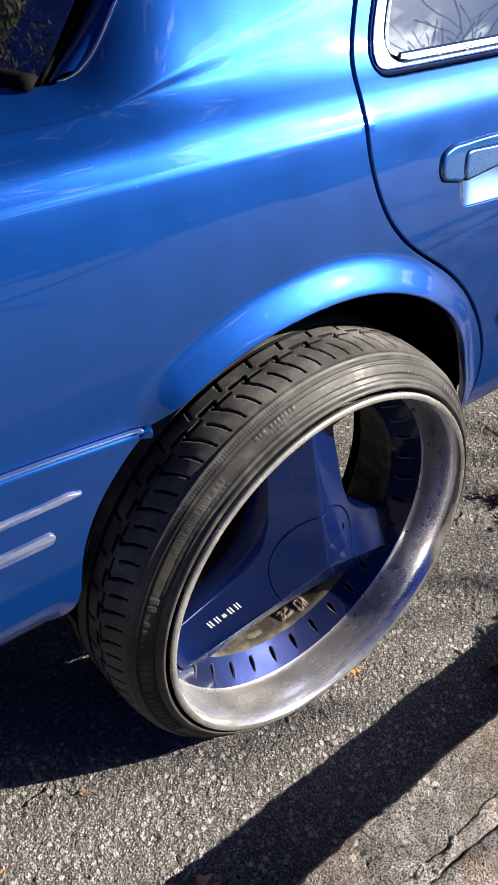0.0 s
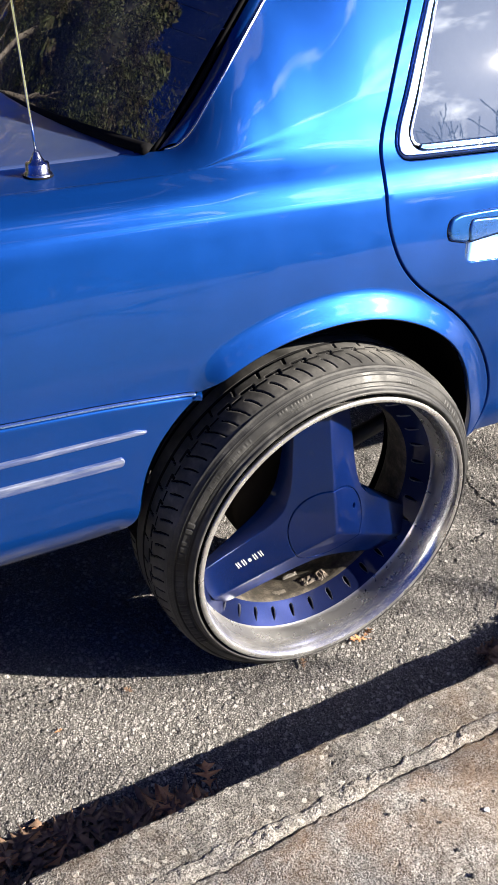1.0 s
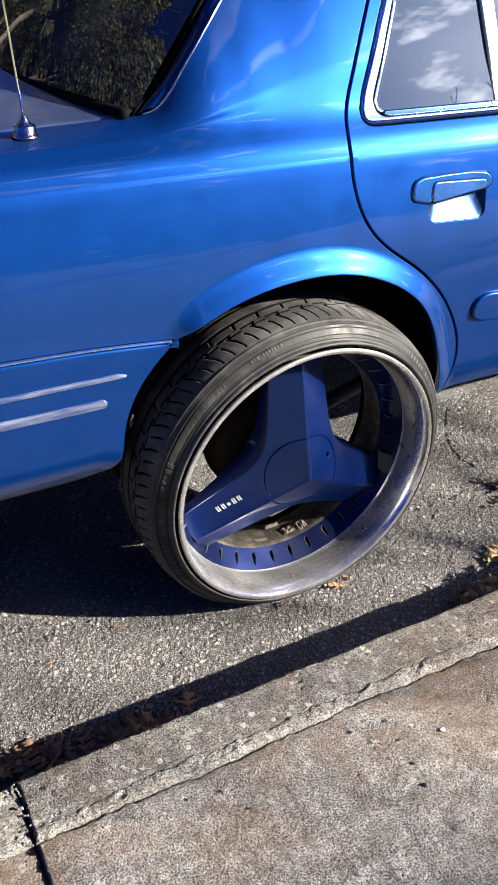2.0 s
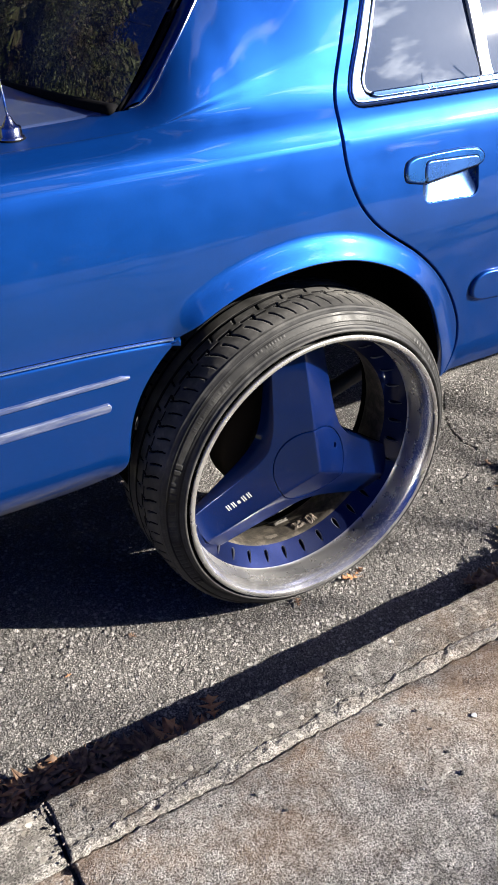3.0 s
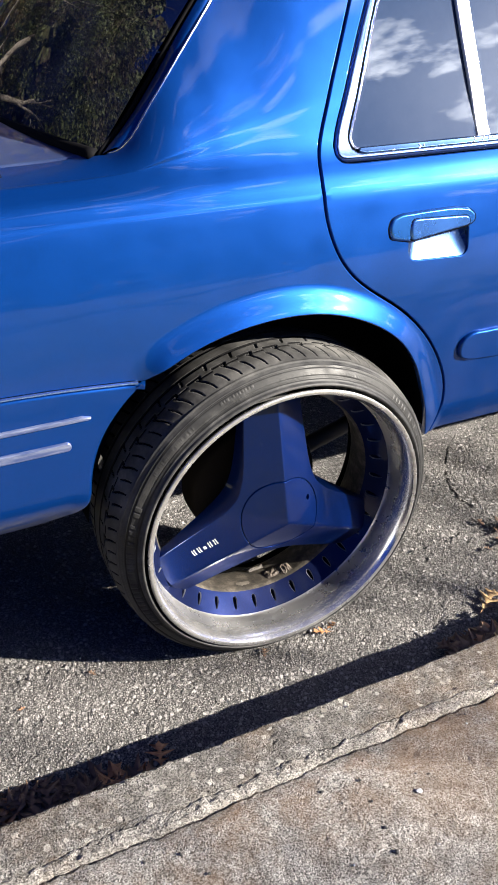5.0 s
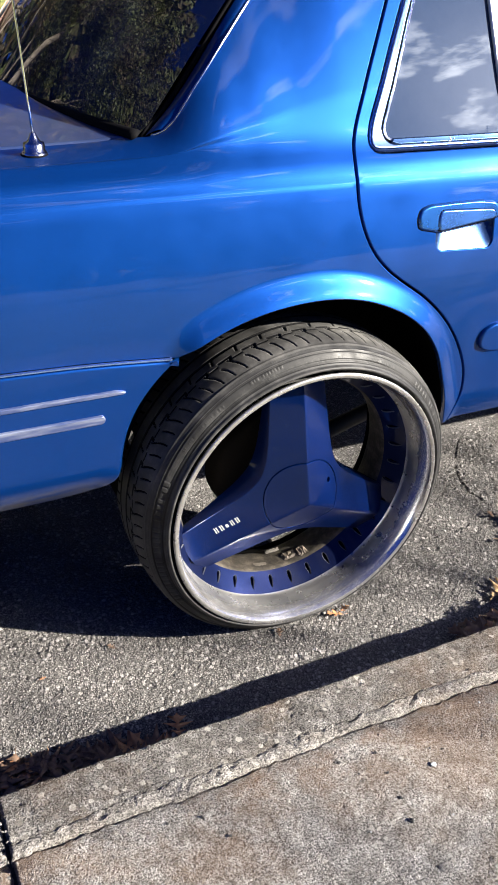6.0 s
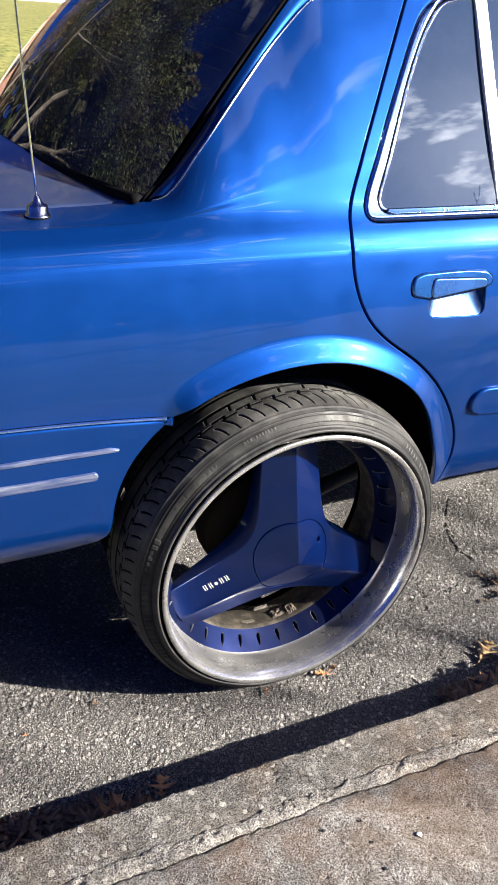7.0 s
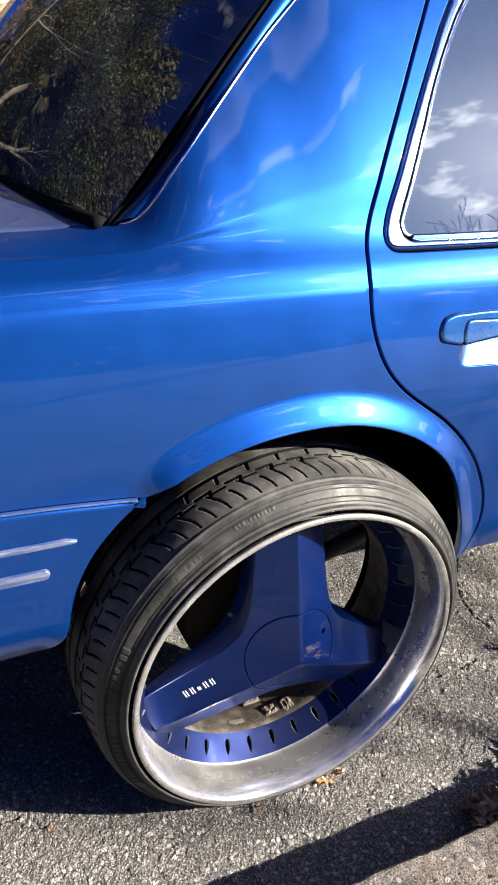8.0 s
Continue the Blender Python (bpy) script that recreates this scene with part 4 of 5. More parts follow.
# roof, with its rear edge along the glass
rows = []
for v in np.r_[0, 0.004, 0.012, 0.03, np.linspace(0.06, 0.94, 30), 0.97, 0.988, 0.996, 1]:
    w = 4 * v * (1 - v)
    start = 0.044 + (-0.040 - 0.044) * w
    x = start + (1.36 - start) * np.linspace(0, 1, 26)
    side_y = skin(np.maximum(x, 0.105), np.full(26, 1.4995))
    y = side_y[:, 1] + (2 * CENTRE_Y - 2 * side_y[:, 1]) * v
    ahead_ = np.clip(np.linspace(0, 1, 26) / 0.3, 0, 1)
    z = side_y[:, 2] + 0.003 + (0.062 + 0.012 * np.sin(np.pi * np.linspace(0.02, 1, 26))) * ((1 - ahead_) * w + ahead_ * (4 * v * (1 - v)) ** 0.55)
    rows.append(np.stack([x, y, z], -1))
sheet("roof", rows, mat_roof, car, "dusty blue roof", flip=True)
# windscreen and bonnet
vv = np.linspace(0, 1, 25)
top = np.stack([1.36 + 0.05 * np.sin(np.pi * vv), 0.36 + 1.42 * vv, 1.50 + 0.062 * (4 * vv * (1 - vv)) ** 0.55], -1)
foot = np.stack([2.05 + 0.15 * np.sin(np.pi * vv), 0.30 + 1.54 * vv, 1.10 + 0.02 * np.sin(np.pi * vv)], -1)
sheet("windscreen", [top * (1 - k) + foot * k + (0, 0, 0.02 * math.sin(math.pi * k)) for k in np.linspace(0, 1, 8)], mat_tint, car, "black tinted windscreen")
nose = np.stack([np.full(25, 3.66), 0.37 + 1.40 * vv, 1.01 + 0.03 * np.sin(np.pi * vv)], -1)
sheet("bonnet", [foot * (1 - k) + nose * k + (0, 0, 0.02 * math.sin(math.pi * k)) for k in np.linspace(0, 1, 10)], mat_paint, car, "blue bonnet")
for x, name in ((-1.44, "tail_panel"), (3.67, "nose_panel")):
    uu = np.linspace(0.46, 1.4995, 40)
    p = skin(np.full(40, x), uu)
    sheet(name, [p * (1, 1 - 2 * k, 1) + (0, 2 * CENTRE_Y * k, 0) for k in (0, 0.5, 1)], mat_paint, car, flip=x > 0)


def box(name, lo, hi, mat, parent, label="", bevel=0.004):
    bm = bmesh.new()
    bmesh.ops.create_cube(bm, size=1)
    lo, hi = np.array(lo, float), np.array(hi, float)
    for v in bm.verts:
        v.co = Vector((lo + hi) / 2 + np.array(v.co) * (hi - lo))
    if bevel:
        bmesh.ops.bevel(bm, geom=bm.edges[:], offset=bevel, segments=2, affect="EDGES")
    return part(name, bm, mat, parent, label)


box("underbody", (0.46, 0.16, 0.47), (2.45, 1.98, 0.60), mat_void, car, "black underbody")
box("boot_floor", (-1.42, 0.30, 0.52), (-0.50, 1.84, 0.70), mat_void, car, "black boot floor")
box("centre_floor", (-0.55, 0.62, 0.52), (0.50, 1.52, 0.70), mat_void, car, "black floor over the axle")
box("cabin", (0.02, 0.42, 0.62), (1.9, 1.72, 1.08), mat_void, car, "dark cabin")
box("rear_axle", (-0.05, 0.30, 0.33), (0.05, 1.84, 0.43), mat_rust, car, "rusty rear axle", 0.02)


tube("trailing_arm", np.linspace((0.02, 0.35, 0.268), (0.72, 0.38, 0.452), 8), 0.022, material("dusty_black_steel", (0.035, 0.034, 0.033), 0.6, 0.3), car, "dusty black trailing arm", sides=12)
tube("shock_absorber", np.linspace((-0.03, 0.42, 0.34), (-0.12, 0.50, 0.74), 6), 0.026, mat_rust, car, "rusty shock absorber", sides=12)


# ---------------------------------------------------------------- the wheels
def lathe(profile, segments=180, mat=None, name="ring", parent=None, label="", closed=False):
    """A body turned about the wheel's axle from (radius, depth) pairs; depth runs into the car."""
    p = np.asarray(profile, float)
    ang = np.linspace(0, 2 * np.pi, segments, endpoint=False)
    verts = np.stack([np.cos(ang)[:, None] * p[None, :, 0], np.broadcast_to(p[None, :, 1], (segments, len(p))), np.sin(ang)[:, None] * p[None, :, 0]], -1).reshape(-1, 3)
    m = len(p)
    last = m if closed else m - 1
    faces = [(i * m + j, i * m + (j + 1) % m, ((i + 1) % segments) * m + (j + 1) % m, ((i + 1) % segments) * m + j) for i in range(segments) for j in range(last)]
    ob = mesh_object(name, verts, faces, mat)
    return under(ob, parent, label) if parent else ob


TYRE_R = 0.381
TYRE = [(0.3150, 0.0300), (0.3215, 0.0250), (0.3255, 0.0180), (0.3280, 0.0085), (0.3305, 0.0050), (0.3345, 0.0070), (0.3362, 0.0128), (0.3390, 0.0170), (0.3460, 0.0220), (0.3560, 0.0285), (0.3650, 0.0370), (0.3705, 0.0470), (0.3755, 0.0620), (0.3790, 0.0850), (0.3808, 0.1150), (0.3810, 0.1400), (0.3808, 0.1650), (0.3790, 0.1950), (0.3755, 0.2180), (0.3705, 0.2330), (0.3650, 0.2430), (0.3450, 0.2600), (0.3200, 0.2680)]


def tyre_mesh(parent):
    """A worn low-profile tyre: cut shoulder slots, long stepped grooves, ribs and raised bars on its flank."""
    prof = spline(TYRE, 0.0021)
    turns = 84 * 18
    th = np.linspace(0, 2 * np.pi, turns, endpoint=False)
    t = np.gradient(prof, axis=0)
    t /= np.linalg.norm(t, axis=1, keepdims=True)
    out = np.stack([t[:, 1], -t[:, 0]], -1)
    r, y = prof[:, 0][None], prof[:, 1][None]
    T = th[:, None]
    cut = np.zeros((turns, len(prof)))
    pitch = 2 * np.pi / 84
    tread = y > 0.048
    curve = (y - 0.05) * 0.6 + (y - 0.05) ** 2 * 34
    ph = np.mod(T / pitch - curve / pitch * 0.55, 1.0)
    which = np.floor(T / pitch - curve / pitch * 0.55) % 2
    reach = np.where(which < 0.5, 0.100, 0.086)
    slot = (np.abs(ph - 0.5) < 0.035 + 0.045 * np.clip((y - 0.053) / 0.03, 0, 1)) & (y > 0.053) & (y < reach)
    cut = np.maximum(cut, 0.0070 * slot)
    # stepped grooves between the shoulder and the crown
    ph2 = np.mod(T / (2 * pitch) + (y - 0.1) * 2.2, 1.0)
    step_y = np.where(ph2 < 0.5, 0.0985, 0.106)
    cut = np.maximum(cut, 0.0070 * ((np.abs(y - step_y) < 0.0016) & (np.abs(ph2 - 0.5) > 0.06)))
    cut = np.maximum(cut, 0.0070 * ((np.abs(ph2 - 0.5) < 0.05) & (np.abs(y - 0.102) < 0.006)))
    ph3 = np.mod(T / (2 * pitch) + (y - 0.1) * 4.0 + 0.3, 1.0)
    cut = np.maximum(cut, 0.0070 * (np.abs(y - 0.134) < 0.0030))
    cut = np.maximum(cut, 0.0070 * ((np.abs(ph3 - 0.5) < 0.035) & (y > 0.112) & (y < 0.131)))
    cut = np.maximum(cut, 0.0070 * (np.abs(y - 0.172) < 0.0030))
    ph4 = np.mod(T / pitch - (y - 0.2) * 9, 1.0)
    cut = np.maximum(cut, 0.0070 * ((np.abs(ph4 - 0.5) < 0.08) & (y > 0.182) & (y < 0.226)))
    # ribs round the flank
    rise = np.zeros_like(cut)
    flank = y < 0.046
    rise += 0.0004 * (np.mod(np.arange(turns), 3)[:, None] < 1.5) * (flank & (np.abs(r - 0.3655) < 0.0028))
    rise += 0.0018 * (flank & (np.abs(r - 0.3690) < 0.0012)) + 0.0020 * (flank & (np.abs(r - 0.3612) < 0.0012)) + 0.0018 * (flank & (np.abs(r - 0.3425) < 0.0013)) + 0.0014 * (flank & (np.abs(r - 0.3385) < 0.0010))
    deg = np.degrees(T) % 360
    rng = np.random.default_rng(5)
    bars = rng.random(720)

    def lettering(a0, a1, r0, r1, size, fill, high):
        k = ((deg - a0) / size)
        on = (bars[(np.floor(k).astype(int) * 7) % 720] < fill) & (np.mod(k, 1.0) < 0.72)
        return high * (on & (deg > a0) & (deg < a1) & (r > r0) & (r < r1) & flank)

    rise += lettering(158, 214, 0.3450, 0.3585, 2.2, 0.88, 0.0013)
    rise += lettering(126, 146, 0.3490, 0.3535, 0.7, 0.8, 0.0006)
    rise += lettering(126, 150, 0.3420, 0.3455, 0.55, 0.8, 0.0006)
    rise += lettering(104, 116, 0.3530, 0.3575, 1.1, 0.9, 0.0008)
    rise += lettering(76, 112, 0.3425, 0.3450, 0.5, 0.8, 0.0005) + lettering(80, 112, 0.3465, 0.3490, 0.5, 0.8, 0.0005)
    rise += lettering(58, 72, 0.3470, 0.3510, 0.6, 0.85, 0.0006)
    rise += lettering(20, 48, 0.3440, 0.3560, 2.0, 0.8, 0.0010)
    rise += lettering(270, 330, 0.3440, 0.3560, 2.0, 0.8, 0.0010)
    cut = np.maximum(cut, 0.0022 * (flank & (np.abs(r - 0.3600) < 0.0011)))
    cut = np.maximum(cut, 0.0022 * (flank & (np.abs(r - 0.3440) < 0.0011)))
    shift = rise - cut
    rr = r + shift * out[None, :, 0]
    yy = y + shift * out[None, :, 1]
    verts = np.stack([np.cos(T) * rr, yy + 0 * T, np.sin(T) * rr], -1).reshape(-1, 3)
    # the tyre stands flat on the road
    m = len(prof)
    i, j = np.meshgrid(np.arange(turns), np.arange(m - 1), indexing="ij")
    a = (i * m + j).ravel()
    b = (((i + 1) % turns) * m + j).ravel()
    quads = np.stack([a, a + 1, b + 1, b], -1)
    me = bpy.data.meshes.new("tyre")
    me.vertices.add(len(verts))
    me.vertices.foreach_set("co", verts.astype(np.float32).ravel())
    me.loops.add(quads.size)
    me.loops.foreach_set("vertex_index", quads.astype(np.int32).ravel())
    me.polygons.add(len(quads))
    me.polygons.foreach_set("loop_start", np.arange(0, quads.size, 4, dtype=np.int32))
    me.polygons.foreach_set("use_smooth", np.ones(len(quads), dtype=bool))
    me.update(calc_edges=True)
    me.validate()
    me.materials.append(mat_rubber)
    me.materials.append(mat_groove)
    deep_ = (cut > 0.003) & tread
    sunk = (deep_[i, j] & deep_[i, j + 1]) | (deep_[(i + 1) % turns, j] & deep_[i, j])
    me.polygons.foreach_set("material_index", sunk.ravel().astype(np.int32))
    return under(new("tyre", me), parent, "worn low-profile black tyre with dusty tread")


FACETS = np.array([(-math.cos(radians(30)), 0.5), (math.cos(radians(30)), 0.5), (0.0, -1.0)])


def face_depth(p):
    """The three-sided face of the wheel: facets that meet in ridges along the spokes."""
    d = p @ FACETS.T
    sharp = 550
    top = d.max(1, keepdims=True)
    return 0.0135 + 0.52 * (top[:, 0] + np.log(np.exp(sharp * (d - top)).sum(1)) / sharp)


def face_normal(p):
    e = 5e-4
    gx = (face_depth(p + (e, 0)) - face_depth(p - (e, 0))) / (2 * e)
    gz = (face_depth(p + (0, e)) - face_depth(p - (0, e))) / (2 * e)
    n = np.stack([gx, -np.ones(len(p)), gz], -1)
    return n / np.linalg.norm(n, axis=1, keepdims=True)


def star(tip, width):
    """The outline of three broad spokes with square tips and rounded crotches."""
    runs_ = []
    for a in (0, -120, -240):
        def spin(p, a=a):
            c, s = math.cos(radians(a)), math.sin(radians(a))
            p = np.asarray(p, float)
            return np.stack([p[:, 0] * c - p[:, 1] * s, p[:, 0] * s + p[:, 1] * c], -1)
        m = radians(30)
        c3, s3 = math.cos(radians(-120)), math.sin(radians(-120))
        back_ = [(x * c3 - z * s3, x * s3 + z * c3) for x, z in ((-0.0835, 0.090), (-0.0770, 0.128))]
        fillet = spline([(0.0770, 0.128), (0.0835, 0.090), (0.1110 * math.cos(m), 0.1110 * math.sin(m)), *back_], 0.006)
        runs_ += [spin(straight((-width, tip), (width, tip), 0.008)), spin(straight((width, tip), (0.0770, 0.128), 0.008)), spin(fillet[:-1]),
                  spin(straight(back_[-1], (-width * c3 - tip * s3, -width * s3 + tip * c3), 0.008))]
    return chain(*runs_)


def wheel_face(name, outline, holes, mat, parent, label, floor, step=0.007, edge=0.003):
    loops = [np.asarray(outline, float)] + [np.asarray(h, float) for h in holes]
    rims = []
    for k, loop in enumerate(loops):
        area = np.sum(loop[:, 0] * np.roll(loop[:, 1], -1) - np.roll(loop[:, 0], -1) * loop[:, 1])
        if (area > 0) != (k == 0):
            loop = loop[::-1]
        t = np.roll(loop, -1, 0) - np.roll(loop, 1, 0)
        t /= np.linalg.norm(t, axis=1, keepdims=True) + 1e-9
        rims.append((loop, np.stack([t[:, 1], -t[:, 0]], -1)))
    inner = [loop - out * edge for loop, out in rims]
    tip_r = np.hypot(*loops[0].T).max() - 0.008
    lo, hi = inner[0].min(0), inner[0].max(0)
    gx, gy = np.meshgrid(np.arange(lo[0], hi[0], step), np.arange(lo[1], hi[1], step))
    grid = np.stack([gx.ravel(), gy.ravel()], -1)
    ridge = np.vstack([np.stack([o + q * math.cos(radians(a)), q * math.sin(radians(a))], -1) for a in (90, 210, 330) for q in [np.arange(0.004, 0.26, 0.004)] for o in (-0.0016, 0.0016)])
    grid = np.vstack([grid, ridge])
    keep = inside(inner[0], grid)
    for h in inner[1:]:
        keep &= ~inside(h, grid)
    grid = grid[keep]
    for loop in inner:
        grid = grid[gap_to(np.vstack([loop, loop[:1]]), grid) > 0.003]
    flat = np.vstack(inner + [grid])
    edges, at = [], 0
    for loop in inner:
        edges += [(at + i, at + (i + 1) % len(loop)) for i in range(len(loop))]
        at += len(loop)
    vs_, _, fs, orig, _, _ = delaunay_2d_cdt([Vector(p) for p in flat], edges, [], 0, 1e-6)
    flat = np.array([tuple(v) for v in vs_])
    mid = np.array([flat[list(f)].mean(0) for f in fs])
    ok = inside(inner[0], mid)
    for h in inner[1:]:
        ok &= ~inside(h, mid)
    faces = [tuple(f) for f, k in zip(fs, ok) if k]
    home = {o: i for i, olds in enumerate(orig) for o in olds}
    verts = [np.stack([flat[:, 0], face_depth(flat), flat[:, 1]], -1)]
    normals = [face_normal(flat)]
    count, at = len(flat), 0
    for k, (loop, out) in enumerate(rims):
        n = len(loop)
        prev = [home[at + i] for i in range(n)]
        at += n
        d = face_depth(loop)
        side = np.stack([out[:, 0], 0 * d, out[:, 1]], -1)
        for down, lean in ((edge, 0.75), (floor if k == 0 else 0.012, 1.0)):
            at_tip = (np.hypot(*loop.T) > tip_r - 0.006) & ((out * loop).sum(1) / np.hypot(*loop.T) > 0.9)
            depth = d + down if down < 0.05 else np.where(at_tip & (down > 0.1), d + 0.016, np.maximum(d + 0.02, down))
            low = loop + out * np.where(at_tip, 0.018 if down > 0.1 else 0.002, 0.002)[:, None] * (down >= 0.05)
            verts.append(np.stack([low[:, 0], depth, low[:, 1]], -1))
            normals.append(face_normal(loop) * (1 - lean) + side * lean)
            ring = [count + i for i in range(n)]
            count += n
            for i in range(n):
                j = (i + 1) % n
                faces += [(prev[i], ring[i], ring[j]), (prev[i], ring[j], prev[j])]
            prev = ring
    verts, normals = np.vstack(verts), np.vstack(normals)
    normals /= np.linalg.norm(normals, axis=1, keepdims=True)
    fixed = []
    for f in faces:
        a, b, c = verts[list(f)]
        fixed.append(f if np.dot(np.cross(b - a, c - a), normals[list(f)].mean(0)) > 0 else f[::-1])
    return under(mesh_object(name, verts, fixed, mat, normals), parent, label)


def band_with_slots(parent):
    """The blue inner band of the rim, pierced by teardrop slots."""
    n_slots, r0, y0, r1, y1 = 34, 0.2975, 0.080, 0.2640, 0.124
    pitch = 2 * np.pi / n_slots
    bm = bmesh.new()

    def at(a, s, extra=0.0):
        r = r0 + (r1 - r0) * s + extra
        return bm.verts.new((r * math.cos(a), y0 + (y1 - y0) * s + extra, r * math.sin(a)))

    drop, walls = [], []
    for k in range(14):
        q = 2 * math.pi * k / 14
        s = 0.52 - 0.30 * math.cos(q)
        wide = 0.0105 * math.sin(q) * (0.15 + 0.85 * s ** 1.1) * 0.9
        drop.append((wide / 0.28 + (s - 0.5) * 0.012, s))
    for k in range(n_slots):
        base = radians(-64.9) + k * pitch
        half = pitch / 2
        frame_pts = []
        for q, s in drop:
            dx, ds = q / half, (s - 0.5) / 0.5
            m = max(abs(dx), abs(ds), 1e-6)
            frame_pts.append((base + half * dx / m, 0.5 + 0.5 * ds / m))
        for c in ((-1, -1), (-1, 1), (1, 1), (1, -1)):
            i = min(range(14), key=lambda i: (frame_pts[i][0] - base - half * c[0]) ** 2 / half ** 2 + (frame_pts[i][1] - 0.5 - 0.5 * c[1]) ** 2 * 4)
            frame_pts[i] = (base + half * c[0], 0.5 + 0.5 * c[1])
        outer = [at(*p) for p in frame_pts]
        inner = [at(base + q, s) for q, s in drop]
        for i in range(14):
            j = (i + 1) % 14
            bm.faces.new((outer[i], outer[j], inner[j], inner[i]))
            walls.append((base, i, j))
    bmesh.ops.remove_doubles(bm, verts=bm.verts, dist=0.0002)
    for base, i, j in walls:
        for (k0, e0), (k1, e1), worn in (((1.0, 0.0), (0.74, 0.0022), 1), ((0.74, 0.0022), (0.66, 0.012), 0)):
            ring = [at(base + q * k, 0.52 + (s - 0.52) * (0.35 * k + 0.65), e) for (q, s), k, e in ((drop[i], k0, e0), (drop[j], k0, e0), (drop[j], k1, e1), (drop[i], k1, e1))]
            bm.faces.new(ring).material_index = worn
    band = part("slotted_band", bm, mat_band, parent, "blue inner rim band with teardrop slots")
    band.data.materials.append(mat_worn)
    return band


def build_wheel():
    lip = [(0.3165, 0.016), (0.3205, 0.010), (0.3229, 0.0050), (0.3227, 0.0018), (0.3205, 0.0004), (0.3165, 0.0000), (0.3130, 0.0014)]
    wheel = lathe(spline(lip, 0.002), 220, mat_lip, "wheel")
    dish = [(0.3130, 0.0014), (0.3092, 0.0072), (0.3060, 0.0155), (0.3036, 0.0260), (0.3018, 0.0400), (0.3006, 0.0580), (0.2998, 0.0740), (0.2985, 0.0790), (0.2975, 0.0805)]
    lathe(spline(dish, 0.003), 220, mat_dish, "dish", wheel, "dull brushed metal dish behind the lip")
    tyre_mesh(wheel)
    band_with_slots(wheel)
    # Black sheet paints the shade of the hollow behind the slots.
    lathe([(0.312, 0.085), (0.300, 0.092), (0.290, 0.105), (0.280, 0.125)], 120, mat_void, "slot_backing", wheel, "black sheet standing for the shade behind the slots")
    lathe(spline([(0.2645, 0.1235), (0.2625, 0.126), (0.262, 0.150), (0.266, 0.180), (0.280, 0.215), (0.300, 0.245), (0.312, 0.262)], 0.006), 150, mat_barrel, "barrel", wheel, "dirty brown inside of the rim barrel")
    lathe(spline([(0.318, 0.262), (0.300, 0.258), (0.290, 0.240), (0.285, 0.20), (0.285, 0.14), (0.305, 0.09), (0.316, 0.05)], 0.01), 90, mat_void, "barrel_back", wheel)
    cap = [(0.0915 * math.cos(a), 0.0915 * math.sin(a)) for a in np.linspace(0, 2 * np.pi, 90, endpoint=False)]
    hub = [(0.0930 * math.cos(a), 0.0930 * math.sin(a)) for a in np.linspace(0, 2 * np.pi, 90, endpoint=False)]
    keyhole = [(0.066 + 0.0042 * math.cos(a), 0.027 + 0.0065 * math.sin(a)) for a in np.linspace(0, 2 * np.pi, 14, endpoint=False)]
    wheel_face("spokes", star(0.2850, 0.0630), [hub], mat_spoke, wheel, "three broad dark blue faceted spokes", 0.128, edge=0.0018)
    wheel_face("centre_cap", cap, [keyhole], mat_spoke, wheel, "blue centre cap with a small hole", 0.05, edge=0.0012)
    lathe([(0.001, 0.100), (0.090, 0.100), (0.0925, 0.105), (0.0925, 0.17)], 60, mat_void, "hub_core", wheel)
    return wheel


wheel = build_wheel()
lathe(spline([(0.002, 0.165), (0.06, 0.165), (0.14, 0.170), (0.152, 0.178), (0.154, 0.20), (0.154, 0.245)], 0.008), 90, mat_rust, "brake_drum", wheel, "rusty brown brake drum")
wheel.location = (0, 0, TYRE_R)
bpy.context.view_layer.update()
under(wheel, car, "oversized wheel with polished lip and blue three-spoke centre")
for x, y, turn in ((FRONT, 0, 0), (0, 2 * CENTRE_Y, 180), (FRONT, 2 * CENTRE_Y, 180)):
    copy_thing(wheel, pose(x, y, TYRE_R, 0, 0, turn))
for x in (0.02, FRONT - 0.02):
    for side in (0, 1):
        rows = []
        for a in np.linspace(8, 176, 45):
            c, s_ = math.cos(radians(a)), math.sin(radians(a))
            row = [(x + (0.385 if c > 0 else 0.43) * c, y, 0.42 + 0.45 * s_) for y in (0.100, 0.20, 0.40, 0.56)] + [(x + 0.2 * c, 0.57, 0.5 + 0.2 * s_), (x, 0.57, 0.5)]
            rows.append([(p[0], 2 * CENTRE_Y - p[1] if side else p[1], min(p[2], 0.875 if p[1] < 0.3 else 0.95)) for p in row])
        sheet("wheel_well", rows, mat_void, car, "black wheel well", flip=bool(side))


# ---------------------------------------------------------------- aerial
foot_ = skin(np.full(60, -0.483), np.linspace(1.10, 1.48, 60))
aerial_base = foot_[np.argmin(np.abs(foot_[:, 1] - 0.258))] - (0, 0, 0.002)
bm = bmesh.new()
ang = np.linspace(0, 2 * np.pi, 28, endpoint=False)
prof = [(0.0225, 0.0), (0.0225, 0.0045), (0.0205, 0.0065), (0.0192, 0.0072), (0.0188, 0.0195), (0.0172, 0.0218), (0.0120, 0.0230), (0.0078, 0.0300), (0.0045, 0.0375), (0.0032, 0.0385)]
rings_ = [[bm.verts.new((r * math.cos(a), r * math.sin(a), z)) for a in ang] for r, z in prof]
for a, b in zip(rings_[:-1], rings_[1:]):
    for i in range(28):
        bm.faces.new((a[i], a[(i + 1) % 28], b[(i + 1) % 28], b[i]))
bm.faces.new(rings_[-1])
aerial = bm_object("aerial_mount", bm, material("dull_chrome", (0.66, 0.68, 0.72), 0.16, 1.0))
aerial.location = aerial_base
